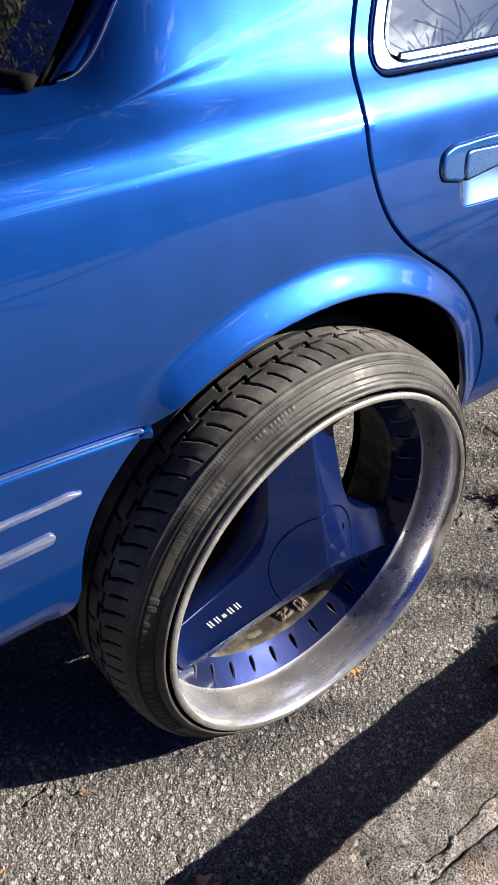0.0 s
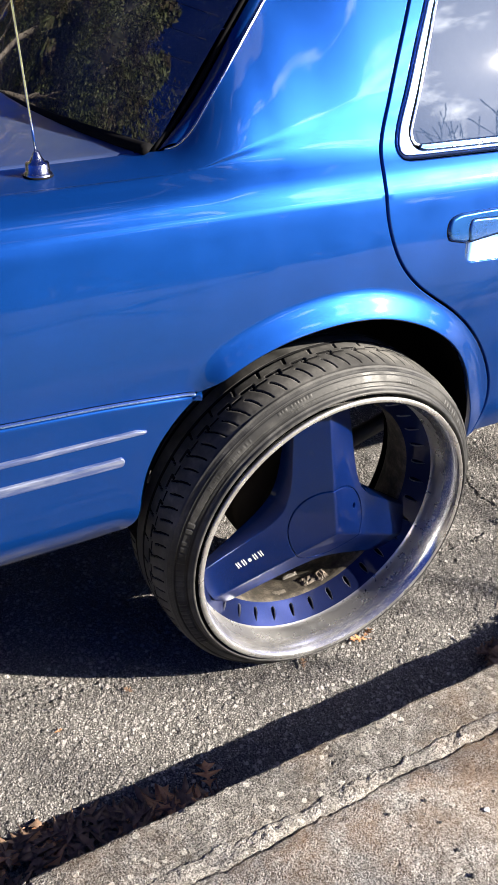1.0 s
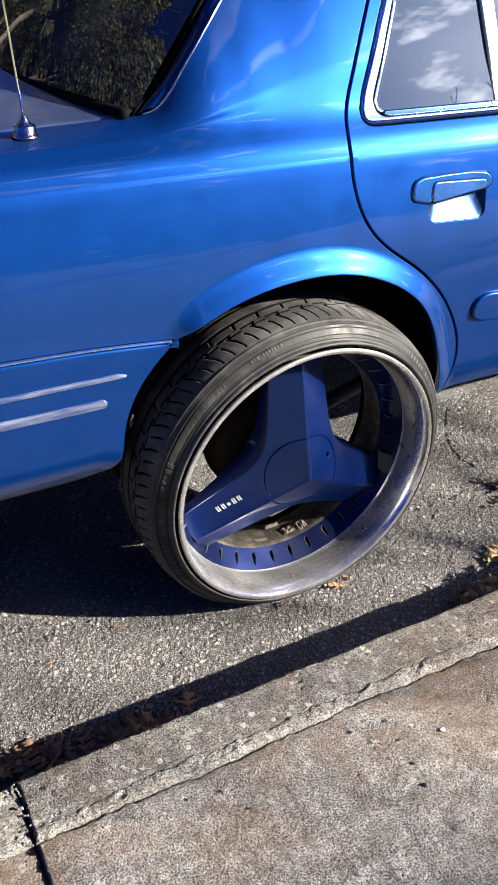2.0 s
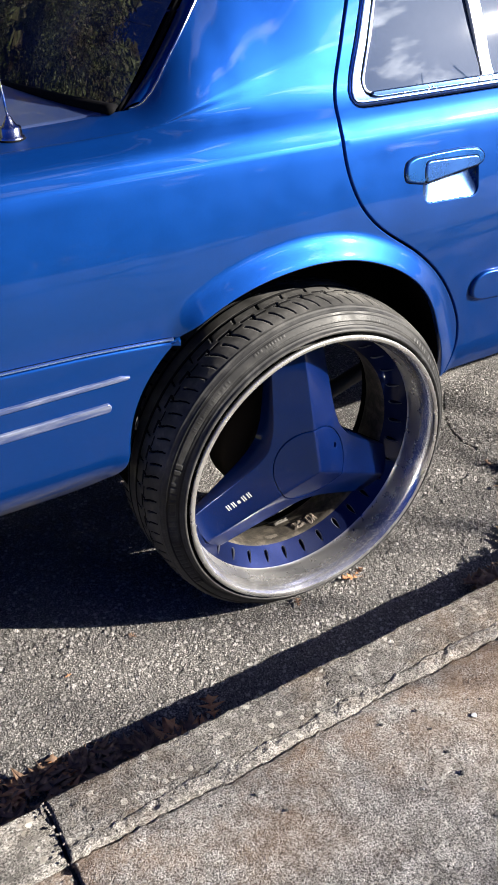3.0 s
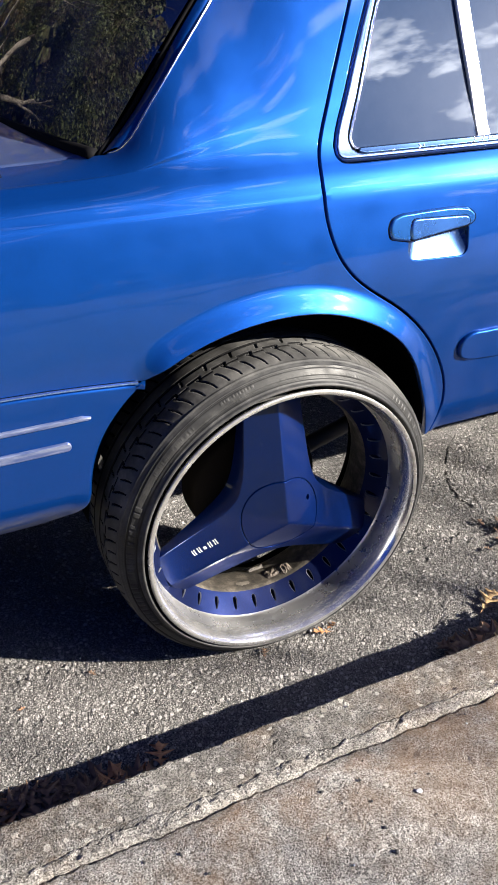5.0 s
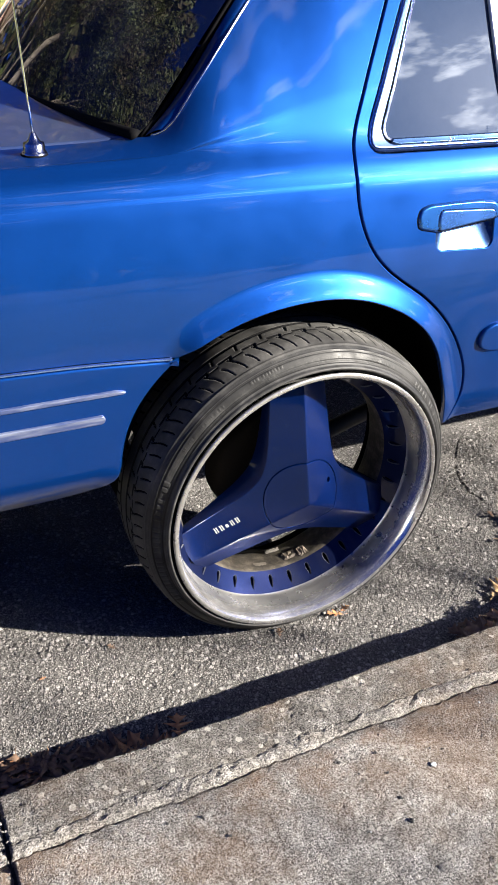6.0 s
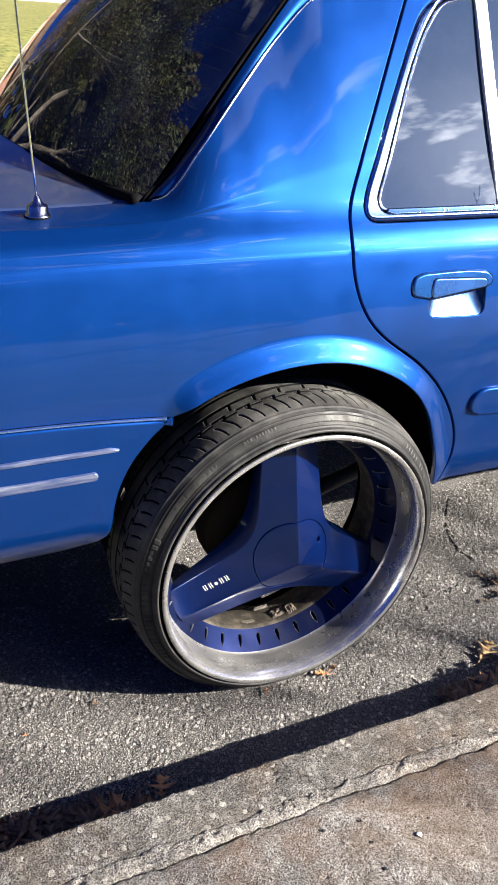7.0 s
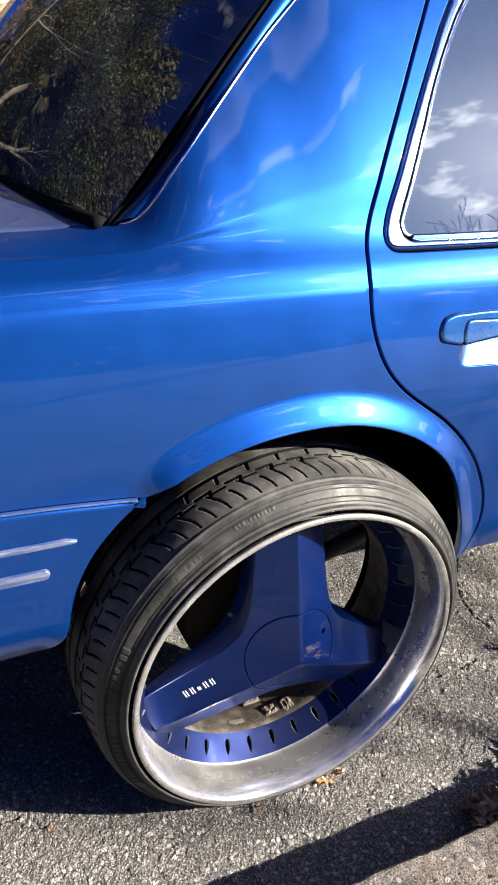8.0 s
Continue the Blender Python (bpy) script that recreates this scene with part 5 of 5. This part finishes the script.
bpy.context.view_layer.update()
under(aerial, car, "chrome aerial mount")
mast = np.linspace((0, 0, 0.028), (-0.045, 0.015, 0.80), 12) + aerial_base
tube("aerial_mast", mast, 0.0022, mat_chrome, aerial, "thin steel aerial mast", taper=0.0012)
gasket = lathe([(0.0245, 0.0), (0.0245, 0.002), (0.020, 0.003)], 28, mat_black, "aerial_gasket")
gasket.matrix_world = Matrix.Translation(aerial_base + (0, 0, 0.0005)) @ pose(0, 0, 0, 90)
bpy.context.view_layer.update()
under(gasket, aerial, "black rubber gasket")

# marks on one spoke, as plain pale shapes
run_dir = np.array([math.cos(radians(210)), math.sin(radians(210))])
cross = np.array([-run_dir[1], run_dir[0]])
bm = bmesh.new()
for k in range(5):
    for dx, dz, w, h in (((-0.0026, 0, 0.0024, 0.0120), (0.0022, 0, 0.0024, 0.0120)) if k != 2 else ((0, 0.001, 0.0062, 0.0062),)):
        c = np.array((-0.148, -0.040)) + run_dir * (k * 0.0128 + dx) + cross * dz
        q = [c + run_dir * (sx_ * w / 2) + cross * (sz_ * h / 2) for sx_, sz_ in ((-1, -1), (1, -1), (1, 1), (-1, 1))]
        dep = face_depth(np.array(q))
        top_ = [bm.verts.new((p[0], d - 0.0007, p[1])) for p, d in zip(q, dep)]
        low_ = [bm.verts.new((p[0], d + 0.0005, p[1])) for p, d in zip(q, dep)]
        bm.faces.new(top_)
        for i in range(4):
            bm.faces.new((top_[i], top_[(i + 1) % 4], low_[(i + 1) % 4], low_[i]))
marks = bm_object("spoke_marks", bm, material("pale_mark", (0.46, 0.48, 0.50), 0.5), smooth=False)
marks.location = (0, 0, TYRE_R)
bpy.context.view_layer.update()
under(marks, wheel, "pale marks on one spoke")


def stuck_on(name, a0, a1, y0, y1, r, thick, mat, label, seed, ragged=0.25):
    """A thin uneven patch stuck to the inside of the barrel."""
    rng = random.Random(seed)
    bm = bmesh.new()
    n, m = 9, 6
    top, low = {}, {}
    for i in range(n):
        for j in range(m):
            edge_ = i in (0, n - 1) or j in (0, m - 1)
            a = radians(a0 + (a1 - a0) * (i + (rng.uniform(-ragged, ragged) if edge_ else 0)) / (n - 1))
            y = y0 + (y1 - y0) * (j + (rng.uniform(-ragged, ragged) if edge_ else 0)) / (m - 1)
            up = thick * (0.3 if edge_ else rng.uniform(0.5, 1.2))
            top[i, j] = bm.verts.new(((r - up) * math.cos(a), y, (r - up) * math.sin(a)))
            low[i, j] = bm.verts.new(((r + 0.003) * math.cos(a), y, (r + 0.003) * math.sin(a)))
    for i in range(n - 1):
        for j in range(m - 1):
            bm.faces.new((top[i, j], top[i + 1, j], top[i + 1, j + 1], top[i, j + 1]))
    rim_ = [(i, 0) for i in range(n)] + [(n - 1, j) for j in range(1, m)] + [(i, m - 1) for i in range(n - 2, -1, -1)] + [(0, j) for j in range(m - 2, 0, -1)]
    for p, q in zip(rim_, rim_[1:] + rim_[:1]):
        bm.faces.new((top[p], low[p], low[q], top[q]))
    bmesh.ops.recalc_face_normals(bm, faces=bm.faces)
    ob = bm_object(name, bm, mat, False)
    ob.location = (0, 0, TYRE_R)
    bpy.context.view_layer.update()
    return under(ob, wheel, label)


mat_crust = leaf_material("dry_mud", (0.07, 0.055, 0.042), (0.17, 0.14, 0.11))
mat_residue = leaf_material("pale_residue", (0.09, 0.078, 0.063), (0.17, 0.15, 0.125))
stuck_on("mud_crust", -85, -77, 0.140, 0.166, 0.262, 0.006, mat_crust, "dried mud crust inside the rim", 1, 0.45)
stuck_on("mud_crust", -77, -71, 0.134, 0.162, 0.262, 0.008, mat_crust, "dried mud crust inside the rim", 2, 0.45)
stuck_on("weight_residue", -103, -95.5, 0.132, 0.154, 0.262, 0.0012, mat_residue, "pale adhesive left by a wheel weight", 3, 0.15)
stuck_on("chipped_patch", -91, -83, 0.190, 0.200, 0.267, 0.003, material("white_chip", (0.12, 0.11, 0.098), 0.8), "pale chipped patch inside the rim", 4, 0.4)

# torn tabs of the liner behind the bumper
mat_tab = leaf_material("grey_liner_tab", (0.015, 0.014, 0.013), (0.05, 0.047, 0.042))
for pts in ([(-0.376, 0.116, 0.592), (-0.366, 0.120, 0.588), (-0.360, 0.128, 0.570), (-0.369, 0.126, 0.552), (-0.374, 0.122, 0.560), (-0.375, 0.118, 0.578)],
            [(-0.400, 0.106, 0.563), (-0.390, 0.110, 0.566), (-0.393, 0.114, 0.545), (-0.401, 0.112, 0.530), (-0.406, 0.108, 0.540)]):
    bm = bmesh.new()
    front_ = [bm.verts.new(p) for p in pts]
    rear_ = [bm.verts.new((x, y + 0.004, z)) for x, y, z in pts]
    bm.faces.new(front_)
    bm.faces.new(rear_[::-1])
    for i in range(len(pts)):
        j = (i + 1) % len(pts)
        bm.faces.new((front_[i], rear_[i], rear_[j], front_[j]))
    bmesh.ops.recalc_face_normals(bm, faces=bm.faces)
    part("liner_tab", bm, mat_tab, car, "torn grey liner tab", smooth=False)

# paint drips on the belt strip
rng = random.Random(31)
mat_drip = material("white_drip", (0.72, 0.74, 0.78), 0.4)
for x0, count in ((0.285, 2), (0.345, 5), (0.462, 4), (0.505, 5), (0.62, 3)):
    for _ in range(count):
        x, u = x0 + rng.uniform(-0.014, 0.014), rng.uniform(1.106, 1.114)
        c = skin([x], [u])[0] + (0, -0.0045, 0)
        w, h = rng.uniform(0.0014, 0.0030), rng.uniform(0.0012, 0.0022)
        bm = bmesh.new()
        tip_ = bm.verts.new(c + (0, -0.0010, 0))
        ring = [bm.verts.new(c + (w * math.cos(q), 0.0022, h * math.sin(q))) for q in np.linspace(0, 2 * np.pi, 7)[:-1]]
        for i in range(6):
            bm.faces.new((tip_, ring[i], ring[(i + 1) % 6]))
        bmesh.ops.recalc_face_normals(bm, faces=bm.faces)
        part("paint_drip", bm, mat_drip, near_door, "small white paint drip")


# ---------------------------------------------------------------- fallen leaves
def oak_leaf(seed, size, mat):
    """A dry lobed leaf with pointed tips, a midrib and a curl."""
    rng = random.Random(seed)
    half = [(0.10, 0.03)]
    lobes = 3
    for k in range(lobes):
        a = 0.16 + 0.23 * k
        w = (0.22, 0.38, 0.26)[k] * rng.uniform(0.85, 1.15)
        half += [(a, 0.035), (a + 0.08, w * 0.45), (a + 0.17 + 0.04 * k, w), (a + 0.135, w * 0.50), (a + 0.15, w * 0.22)]
    half += [(0.86, 0.09), (0.92, 0.04), (1.0, 0.0)]
    curl, twist = rng.uniform(-0.5, 0.7), rng.uniform(-0.6, 0.6)
    bm = bmesh.new()

    def at(a, w):
        z = 0.22 * curl * ((a - 0.5) ** 2 * 2 - 0.3) + abs(w) * 0.8 * rng.uniform(0.1, 0.5) + twist * w * (a - 0.4) * 1.2
        return bm.verts.new(((a - 0.5) * size, w * size, z * size))

    mids = [at(a, 0) for a, _ in half]
    for sgn in (1, -1):
        side = [at(a, w * sgn) if w > 0 else mids[-1] for a, w in half]
        for i in range(len(half) - 1):
            ring = [mids[i], mids[i + 1], side[i + 1], side[i]]
            ring = [v for n, v in enumerate(ring) if v not in ring[:n]]
            if len(ring) > 2:
                bm.faces.new(ring if sgn > 0 else ring[::-1])
    stem = [bm.verts.new(p) for p in ((-0.36 * size, 0.008 * size, 0), (-0.36 * size, -0.008 * size, 0), (-0.62 * size, -0.006 * size, 0.03 * size), (-0.62 * size, 0.006 * size, 0.03 * size))]
    bm.faces.new(stem)
    ob = bm_object("leaf", bm, mat)
    mod = ob.modifiers.new("thickness", "SOLIDIFY")
    mod.thickness = 0.0006
    return ob


leaf_kinds = [oak_leaf(k, 0.085 + 0.008 * (k % 4), (mat_leaf_dark, mat_leaf, mat_leaf_dark, mat_leaf, mat_leaf_tan)[k % 5]) for k in range(10)]
for k, ob in enumerate(leaf_kinds):
    colour = ("dark brown", "rust brown", "dark brown", "rust brown", "pale tan")[k % 5]
    tagged(ob, f"{colour} dry oak leaf lying on the asphalt", "leaf", "fallen leaves")
rng = random.Random(11)
used = set()


def drop_leaf(kind, x, y, turn, tip=0.0, size=1.0, up=0.006):
    m = pose(x, y, float(road_height(y)) + up, rng.uniform(-7, 7) + tip, rng.uniform(-7, 7), turn)
    if kind in used:
        ob = copy_thing(leaf_kinds[kind], m)
    else:
        used.add(kind)
        ob = leaf_kinds[kind]
        ob.matrix_basis = m
    ob.scale = (size, size, size)
    return ob


for k in range(170):
    x = -0.36 - abs(rng.gauss(0, 0.44))
    reach = -0.145 + 0.060 * min(1.0, (-0.37 - x) / 0.35)
    y = rng.uniform(-0.225, reach)
    drop_leaf(rng.choice((0, 2, 5, 7, 0, 2, 5, 7, 1, 3)), x, y, rng.uniform(0, 360), rng.uniform(-9, 9), rng.uniform(0.62, 1.08), 0.006 + rng.random() * 0.36 * (reach + 0.01 - y))
for k in range(120):
    x = 0.36 + abs(rng.gauss(0.05, 0.38))
    reach = -0.150 + 0.055 * min(1.0, (x - 0.35) / 0.3)
    y = rng.uniform(-0.225, reach)
    drop_leaf(rng.choice((0, 2, 5, 7, 0, 2, 4, 7, 3, 9)), x, y, rng.uniform(0, 360), rng.uniform(-10, 10), rng.uniform(0.65, 1.05), 0.012 + rng.random() * 1.05 * (reach + 0.01 - y))
flat_leaf = drop_leaf(3, -0.362, -0.122, 75, 0, 0.66, 0.012)
flat_leaf.scale = (0.60, 0.80, 0.3)
drop_leaf(1, -0.405, -0.185, 200, -20, 0.8, 0.022)
drop_leaf(4, 0.572, -0.047, 30, 10, 1.15, 0.014)
drop_leaf(1, 0.118, 0.030, 160, 15, 0.55, 0.010)
drop_leaf(6, 0.150, 0.040, 20, -10, 0.35, 0.008)
drop_leaf(5, -0.430, 0.132, 120, 10, 0.28, 0.006)
drop_leaf(7, -0.040, 0.030, 70, 0, 0.30, 0.006)
drop_leaf(8, -0.60, 0.10, 10, 0, 0.22, 0.006)
for k in range(16):
    drop_leaf(rng.choice((0, 2, 5, 7)), 0.80 + rng.gauss(0, 0.045), 0.145 + rng.gauss(0, 0.035), rng.uniform(0, 360), rng.uniform(-30, 30), rng.uniform(0.25, 0.6), rng.uniform(0.006, 0.02))


# ---------------------------------------------------------------- across the street
def grass_material(name, a, b):
    m = material(name, a, 0.9)
    n = Nodes(m)
    n.set(base=n.mix(n.grey(n.noise(9, 7, 0.7), 0.35, 0.65), a, b))
    n.set(normal=n.bump(n.noise(30, 5), 0.8, 0.05))
    return m


mat_grass = grass_material("grass", (0.10, 0.13, 0.025), (0.34, 0.32, 0.10))
verge.data.materials[0] = mat_grass


def bank(x, y):
    return np.interp(y, [7, 7.6, 13, 300], [float(road_height(1.0)), 0.12, 0.85, 0.95]) + 0 * x


far_lawn = ground_sheet("lawn", np.r_[-300, -60, np.linspace(-20, 30, 41), 60, 300], np.r_[6.9, 7.0, 7.6, 9, 11, 13, 15, 20, 60, 300], bank, mat_grass)
tagged(far_lawn, "sunlit green lawn rising across the street", "lawn", kind="structure")
mat_pale = concrete_material("pale_foundation", (0.50, 0.48, 0.45), (0.64, 0.61, 0.57), (0.74, 0.72, 0.68), 0.1)


def brick_material():
    m = material("red_brick", (0.30, 0.12, 0.08), 0.85)
    n = Nodes(m)
    b = n.tree.nodes.new("ShaderNodeTexBrick")
    b.inputs["Scale"].default_value = 4.4
    b.inputs["Color1"].default_value, b.inputs["Color2"].default_value, b.inputs["Mortar"].default_value = (0.36, 0.15, 0.09, 1), (0.25, 0.10, 0.07, 1), (0.55, 0.50, 0.44, 1)
    mp = n.tree.nodes.new("ShaderNodeMapping")
    mp.inputs["Rotation"].default_value = (radians(90), 0, 0)
    n.link(n.place, mp.inputs["Vector"])
    n.link(mp.outputs["Vector"], b.inputs["Vector"])
    n.set(base=b.outputs["Color"], normal=n.bump(b.outputs["Fac"], 0.4, -0.01))
    return m


mat_brick = brick_material()
mat_shingle = material("brown_shingles", (0.10, 0.065, 0.045), 0.9)
mat_siding = material("pale_siding", (0.62, 0.60, 0.55), 0.7)

house = tagged(new("house"), "single-storey red brick house with brown shingle roof", "house")
box("wall", (-14, 33.0, 0.6), (16, 41.0, 3.6), mat_brick, house, "red brick wall", 0.01)
box("foundation", (-14.1, 32.9, 0.5), (16.1, 33.2, 1.42), mat_pale, house, "pale painted foundation wall", 0.01)
box("garage_door", (-9.5, 32.93, 0.95), (-4.5, 32.99, 3.05), mat_siding, house, "pale panelled garage door")
for x in (0.5, 5.5, 10.5):
    win = box("window", (x, 32.94, 1.7), (x + 1.6, 33.02, 3.0), mat_siding, house, "white framed window")
    box("pane", (x + 0.08, 32.92, 1.78), (x + 1.52, 32.945, 2.92), mat_tint, win)
roof_rows = [[(x, 32.4, 3.55), (x, 37.0, 5.6), (x, 41.6, 3.55)] for x in (-14.6, 16.6)]
sheet("house_roof", roof_rows, mat_shingle, house, "brown shingle roof", thick=0.12)


# ---------------------------------------------------------------- trees
def bark_material():
    m = material("grey_bark", (0.20, 0.17, 0.14), 0.9)
    n = Nodes(m)
    n.set(base=n.ramp(n.noise(14, 6, 0.7, stretch=(1, 1, 0.25)), [(0.3, (0.06, 0.05, 0.042)), (0.7, (0.20, 0.175, 0.145))]))
    n.set(normal=n.bump(n.noise(20, 5, stretch=(1, 1, 0.2)), 0.7, 0.03))
    return m


mat_bark = bark_material()


def foliage_material():
    """Evergreen leaves, some sprays of them browned."""
    m = leaf_material("green_foliage", (0.022, 0.040, 0.010), (0.075, 0.085, 0.022))
    n = Nodes(m)
    fresh = n.mix(n.grey(n.noise(40, 5), 0.3, 0.7), (0.022, 0.038, 0.009), (0.080, 0.094, 0.025))
    brown = n.mix(n.grey(n.noise(40, 5), 0.3, 0.7), (0.030, 0.022, 0.012), (0.085, 0.058, 0.030))
    n.set(base=n.mix(n.grey(n.noise(0.9, 4, 0.6), 0.46, 0.60), fresh, brown))
    return m


mat_green = foliage_material()
mat_autumn = leaf_material("fading_foliage", (0.10, 0.085, 0.02), (0.20, 0.12, 0.04))


def limb_mesh(name, limbs, mat, parent):
    verts, faces = [], []
    for pts, radii in limbs:
        p = np.asarray(pts)
        t = np.gradient(p, axis=0)
        t /= np.linalg.norm(t, axis=1, keepdims=True) + 1e-9
        a = np.cross(t, (0.3, 0.9, 0.2))
        a /= np.linalg.norm(a, axis=1, keepdims=True) + 1e-9
        b = np.cross(t, a)
        at = len(verts)
        k = 5
        for i in range(len(p)):
            for j in range(k):
                q = 2 * math.pi * j / k
                verts.append(p[i] + radii[i] * (math.cos(q) * a[i] + math.sin(q) * b[i]))
        faces += [(at + i * k + j, at + i * k + (j + 1) % k, at + (i + 1) * k + (j + 1) % k, at + (i + 1) * k + j) for i in range(len(p) - 1) for j in range(k)]
    return under(mesh_object(name, verts, faces, mat), parent)


def tree(x, y, ground_z, height, seed, leaves, spread=0.55, mat=None, label="", depth=4, twig=0.004, stout=0.022):
    rng = random.Random(seed)
    root = new("tree")
    root.location = (x, y, ground_z)
    bpy.context.view_layer.update()
    limbs, tips = [], []

    def grow(p, d, length, radius, level):
        n = 6
        pts, rad = [np.array(p)], [radius]
        d = np.array(d, float)
        end = max(twig, radius * 0.55)
        for i in range(n):
            d = d + np.array([rng.gauss(0, 0.13), rng.gauss(0, 0.13), rng.gauss(0.03, 0.08)])
            d /= np.linalg.norm(d)
            pts.append(pts[-1] + d * length / n)
            rad.append(radius + (end - radius) * (i + 1) / n)
        limbs.append((pts, rad))
        if level >= depth:
            tips.extend(pts[2:])
            return
        for _ in range(3 if level else 5):
            i = rng.randint(2, n)
            a = rng.uniform(0, 2 * math.pi)
            side = np.array([math.cos(a), math.sin(a), rng.uniform(-0.15, 0.5)])
            nd = d * (1 - spread) + side * spread
            nd /= np.linalg.norm(nd)
            grow(pts[i], nd, length * rng.uniform(0.55, 0.8), rad[i] * rng.uniform(0.45, 0.65), level + 1)
        tips.append(pts[-1])

    grow((0, 0, -0.1), (rng.gauss(0, 0.05), rng.gauss(0, 0.05), 1), height * 0.42, height * stout, 0)
    limb_mesh("trunk", [([np.array(root.location) + q for q in p], r) for p, r in limbs], mat_bark, root)
    if leaves:
        per = max(1, leaves // len(tips))
        verts, faces = [], []
        for q in tips:
            for _ in range(per):
                c = q + np.array([rng.gauss(0, 0.28), rng.gauss(0, 0.28), rng.gauss(0, 0.22)]) + np.array(root.location)
                u = np.array([rng.gauss(0, 1), rng.gauss(0, 1), rng.gauss(0, 0.6)])
                v = np.array([rng.gauss(0, 1), rng.gauss(0, 1), rng.gauss(0, 0.6)])
                u *= 0.046 / np.linalg.norm(u)
                v *= 0.027 / np.linalg.norm(v)
                at = len(verts)
                verts += [c - u, c + v, c + u, c - v]
                faces.append((at, at + 1, at + 2, at + 3))
        under(mesh_object("crown", verts, faces, mat or mat_green, smooth=False), root)
    return tagged(root, label, "tree", "street trees")


tree(-3.0, 9.6, 0.3, 14.0, 3, 125000, 0.62, mat_green, "leafy evergreen tree on the far lawn", stout=0.013)
tree(-6.4, 9.2, 0.3, 14.5, 4, 125000, 0.62, mat_green, "leafy evergreen tree on the far lawn", stout=0.013)
tree(-1.4, 14.5, 0.85, 9.0, 9, 16000, 0.6, mat_autumn, "thinning autumn tree on the far lawn")
tree(9.7, -6.2, 0.1, 8.0, 21, 0, 0.62, None, "bare winter tree beside the pavement", depth=4, twig=0.005)
tree(7.0, -13.0, 0.1, 8.5, 8, 0, 0.62, None, "bare winter tree beside the pavement", depth=4, twig=0.005)


def far_woods(x0, x1, y0, low, high, label):
    """A ragged belt of dark evergreens well behind the pavement."""
    rng = random.Random(77)
    verts, faces = [], []
    x = x0
    while x < x1:
        tall, wide, y = rng.uniform(low, high), rng.uniform(1.4, 2.6), y0 + rng.uniform(-2, 2)
        for _ in range(int(360 * tall ** 0.7)):
            up = rng.random() ** 0.8
            spread_ = wide * (1.05 - up) ** 0.6 * math.sqrt(rng.random())
            a = rng.uniform(0, 2 * math.pi)
            c = np.array((x + spread_ * math.cos(a), y + spread_ * math.sin(a), 0.1 + tall * up))
            u, v = (np.array([rng.gauss(0, 1) for _ in range(3)]) for _ in range(2))
            u *= 0.30 / np.linalg.norm(u)
            v *= 0.20 / np.linalg.norm(v)
            at = len(verts)
            verts += [c - u, c + v, c + u, c - v]
            faces.append((at, at + 1, at + 2, at + 3))
        x += wide * rng.uniform(0.7, 1.3)
    return tagged(mesh_object("far_woods", verts, faces, mat_green, smooth=False), label, "woods", kind="stuff")


far_woods(-60, 70, -24, 3.2, 6.4, "dark evergreen belt far behind the pavement")
far_woods(-36, -2, 16, 11.0, 17.0, "tall evergreen belt across the street")
# Added out of view to cast a soft branch shadow beside the wheel.
tree(6.9, -4.05, 0.1, 5.2, 5, 0, 0.34, None, "unseen bare young tree placed for its shadow and reflection", depth=4, twig=0.008, stout=0.014)


# ---------------------------------------------------------------- pale chips, crumbs, and dark lumps painted as shaded pits
def small_lump(seed, size, mat):
    rng = random.Random(seed)
    bm = bmesh.new()
    bmesh.ops.create_icosphere(bm, subdivisions=1, radius=1)
    for v in bm.verts:
        v.co = Vector((v.co.x * rng.uniform(0.5, 1.3), v.co.y * rng.uniform(0.4, 0.9), v.co.z * rng.uniform(0.3, 0.6))) * size
    return bm_object("small_lump", bm, mat, False)


# Dark lumps stand for the shade in small pits of the slab.
mat_pit_shade = leaf_material("shaded_pit", (0.02, 0.02, 0.022), (0.07, 0.068, 0.066))
mat_crumb = leaf_material("concrete_crumb", (0.11, 0.10, 0.09), (0.25, 0.235, 0.215))
mat_pale_chip = leaf_material("pale_stone", (0.30, 0.32, 0.36), (0.55, 0.56, 0.58))
rng = random.Random(91)
places = [(0.010, -0.501, 0.0075, 1), (-0.088, -0.536, 0.0060, 0), (-0.154, -0.426, 0.0050, 0), (-0.096, -0.583, 0.0065, 0), (-0.078, -0.435, 0.0045, 0)]
for k in range(26):
    places.append((rng.uniform(-1.0, 0.45), -0.385 - abs(rng.gauss(0, 0.16)), rng.uniform(0.0018, 0.0045), 0 if rng.random() < 0.75 else 1))
for k in range(22):
    places.append((JOINT + rng.gauss(0, 0.008), -0.245 - 0.16 * rng.random() ** 1.4, rng.uniform(0.0018, 0.0042), 2))
for k, (x, y, size, pale) in enumerate(places):
    chip = small_lump(k, size, (mat_pit_shade, mat_pale_chip, mat_crumb)[pale])
    chip.matrix_basis = pose(x, y, 0.1165 + 0.0025 * rumple(x, y, 5), 0, 0, rng.uniform(0, 360))
    tagged(chip, ("small dark lump standing for a shaded pit in the pavement", "small pale stone chip on the pavement", "crumb of broken concrete in the kerb joint")[pale], "stone chip", "stone chips")
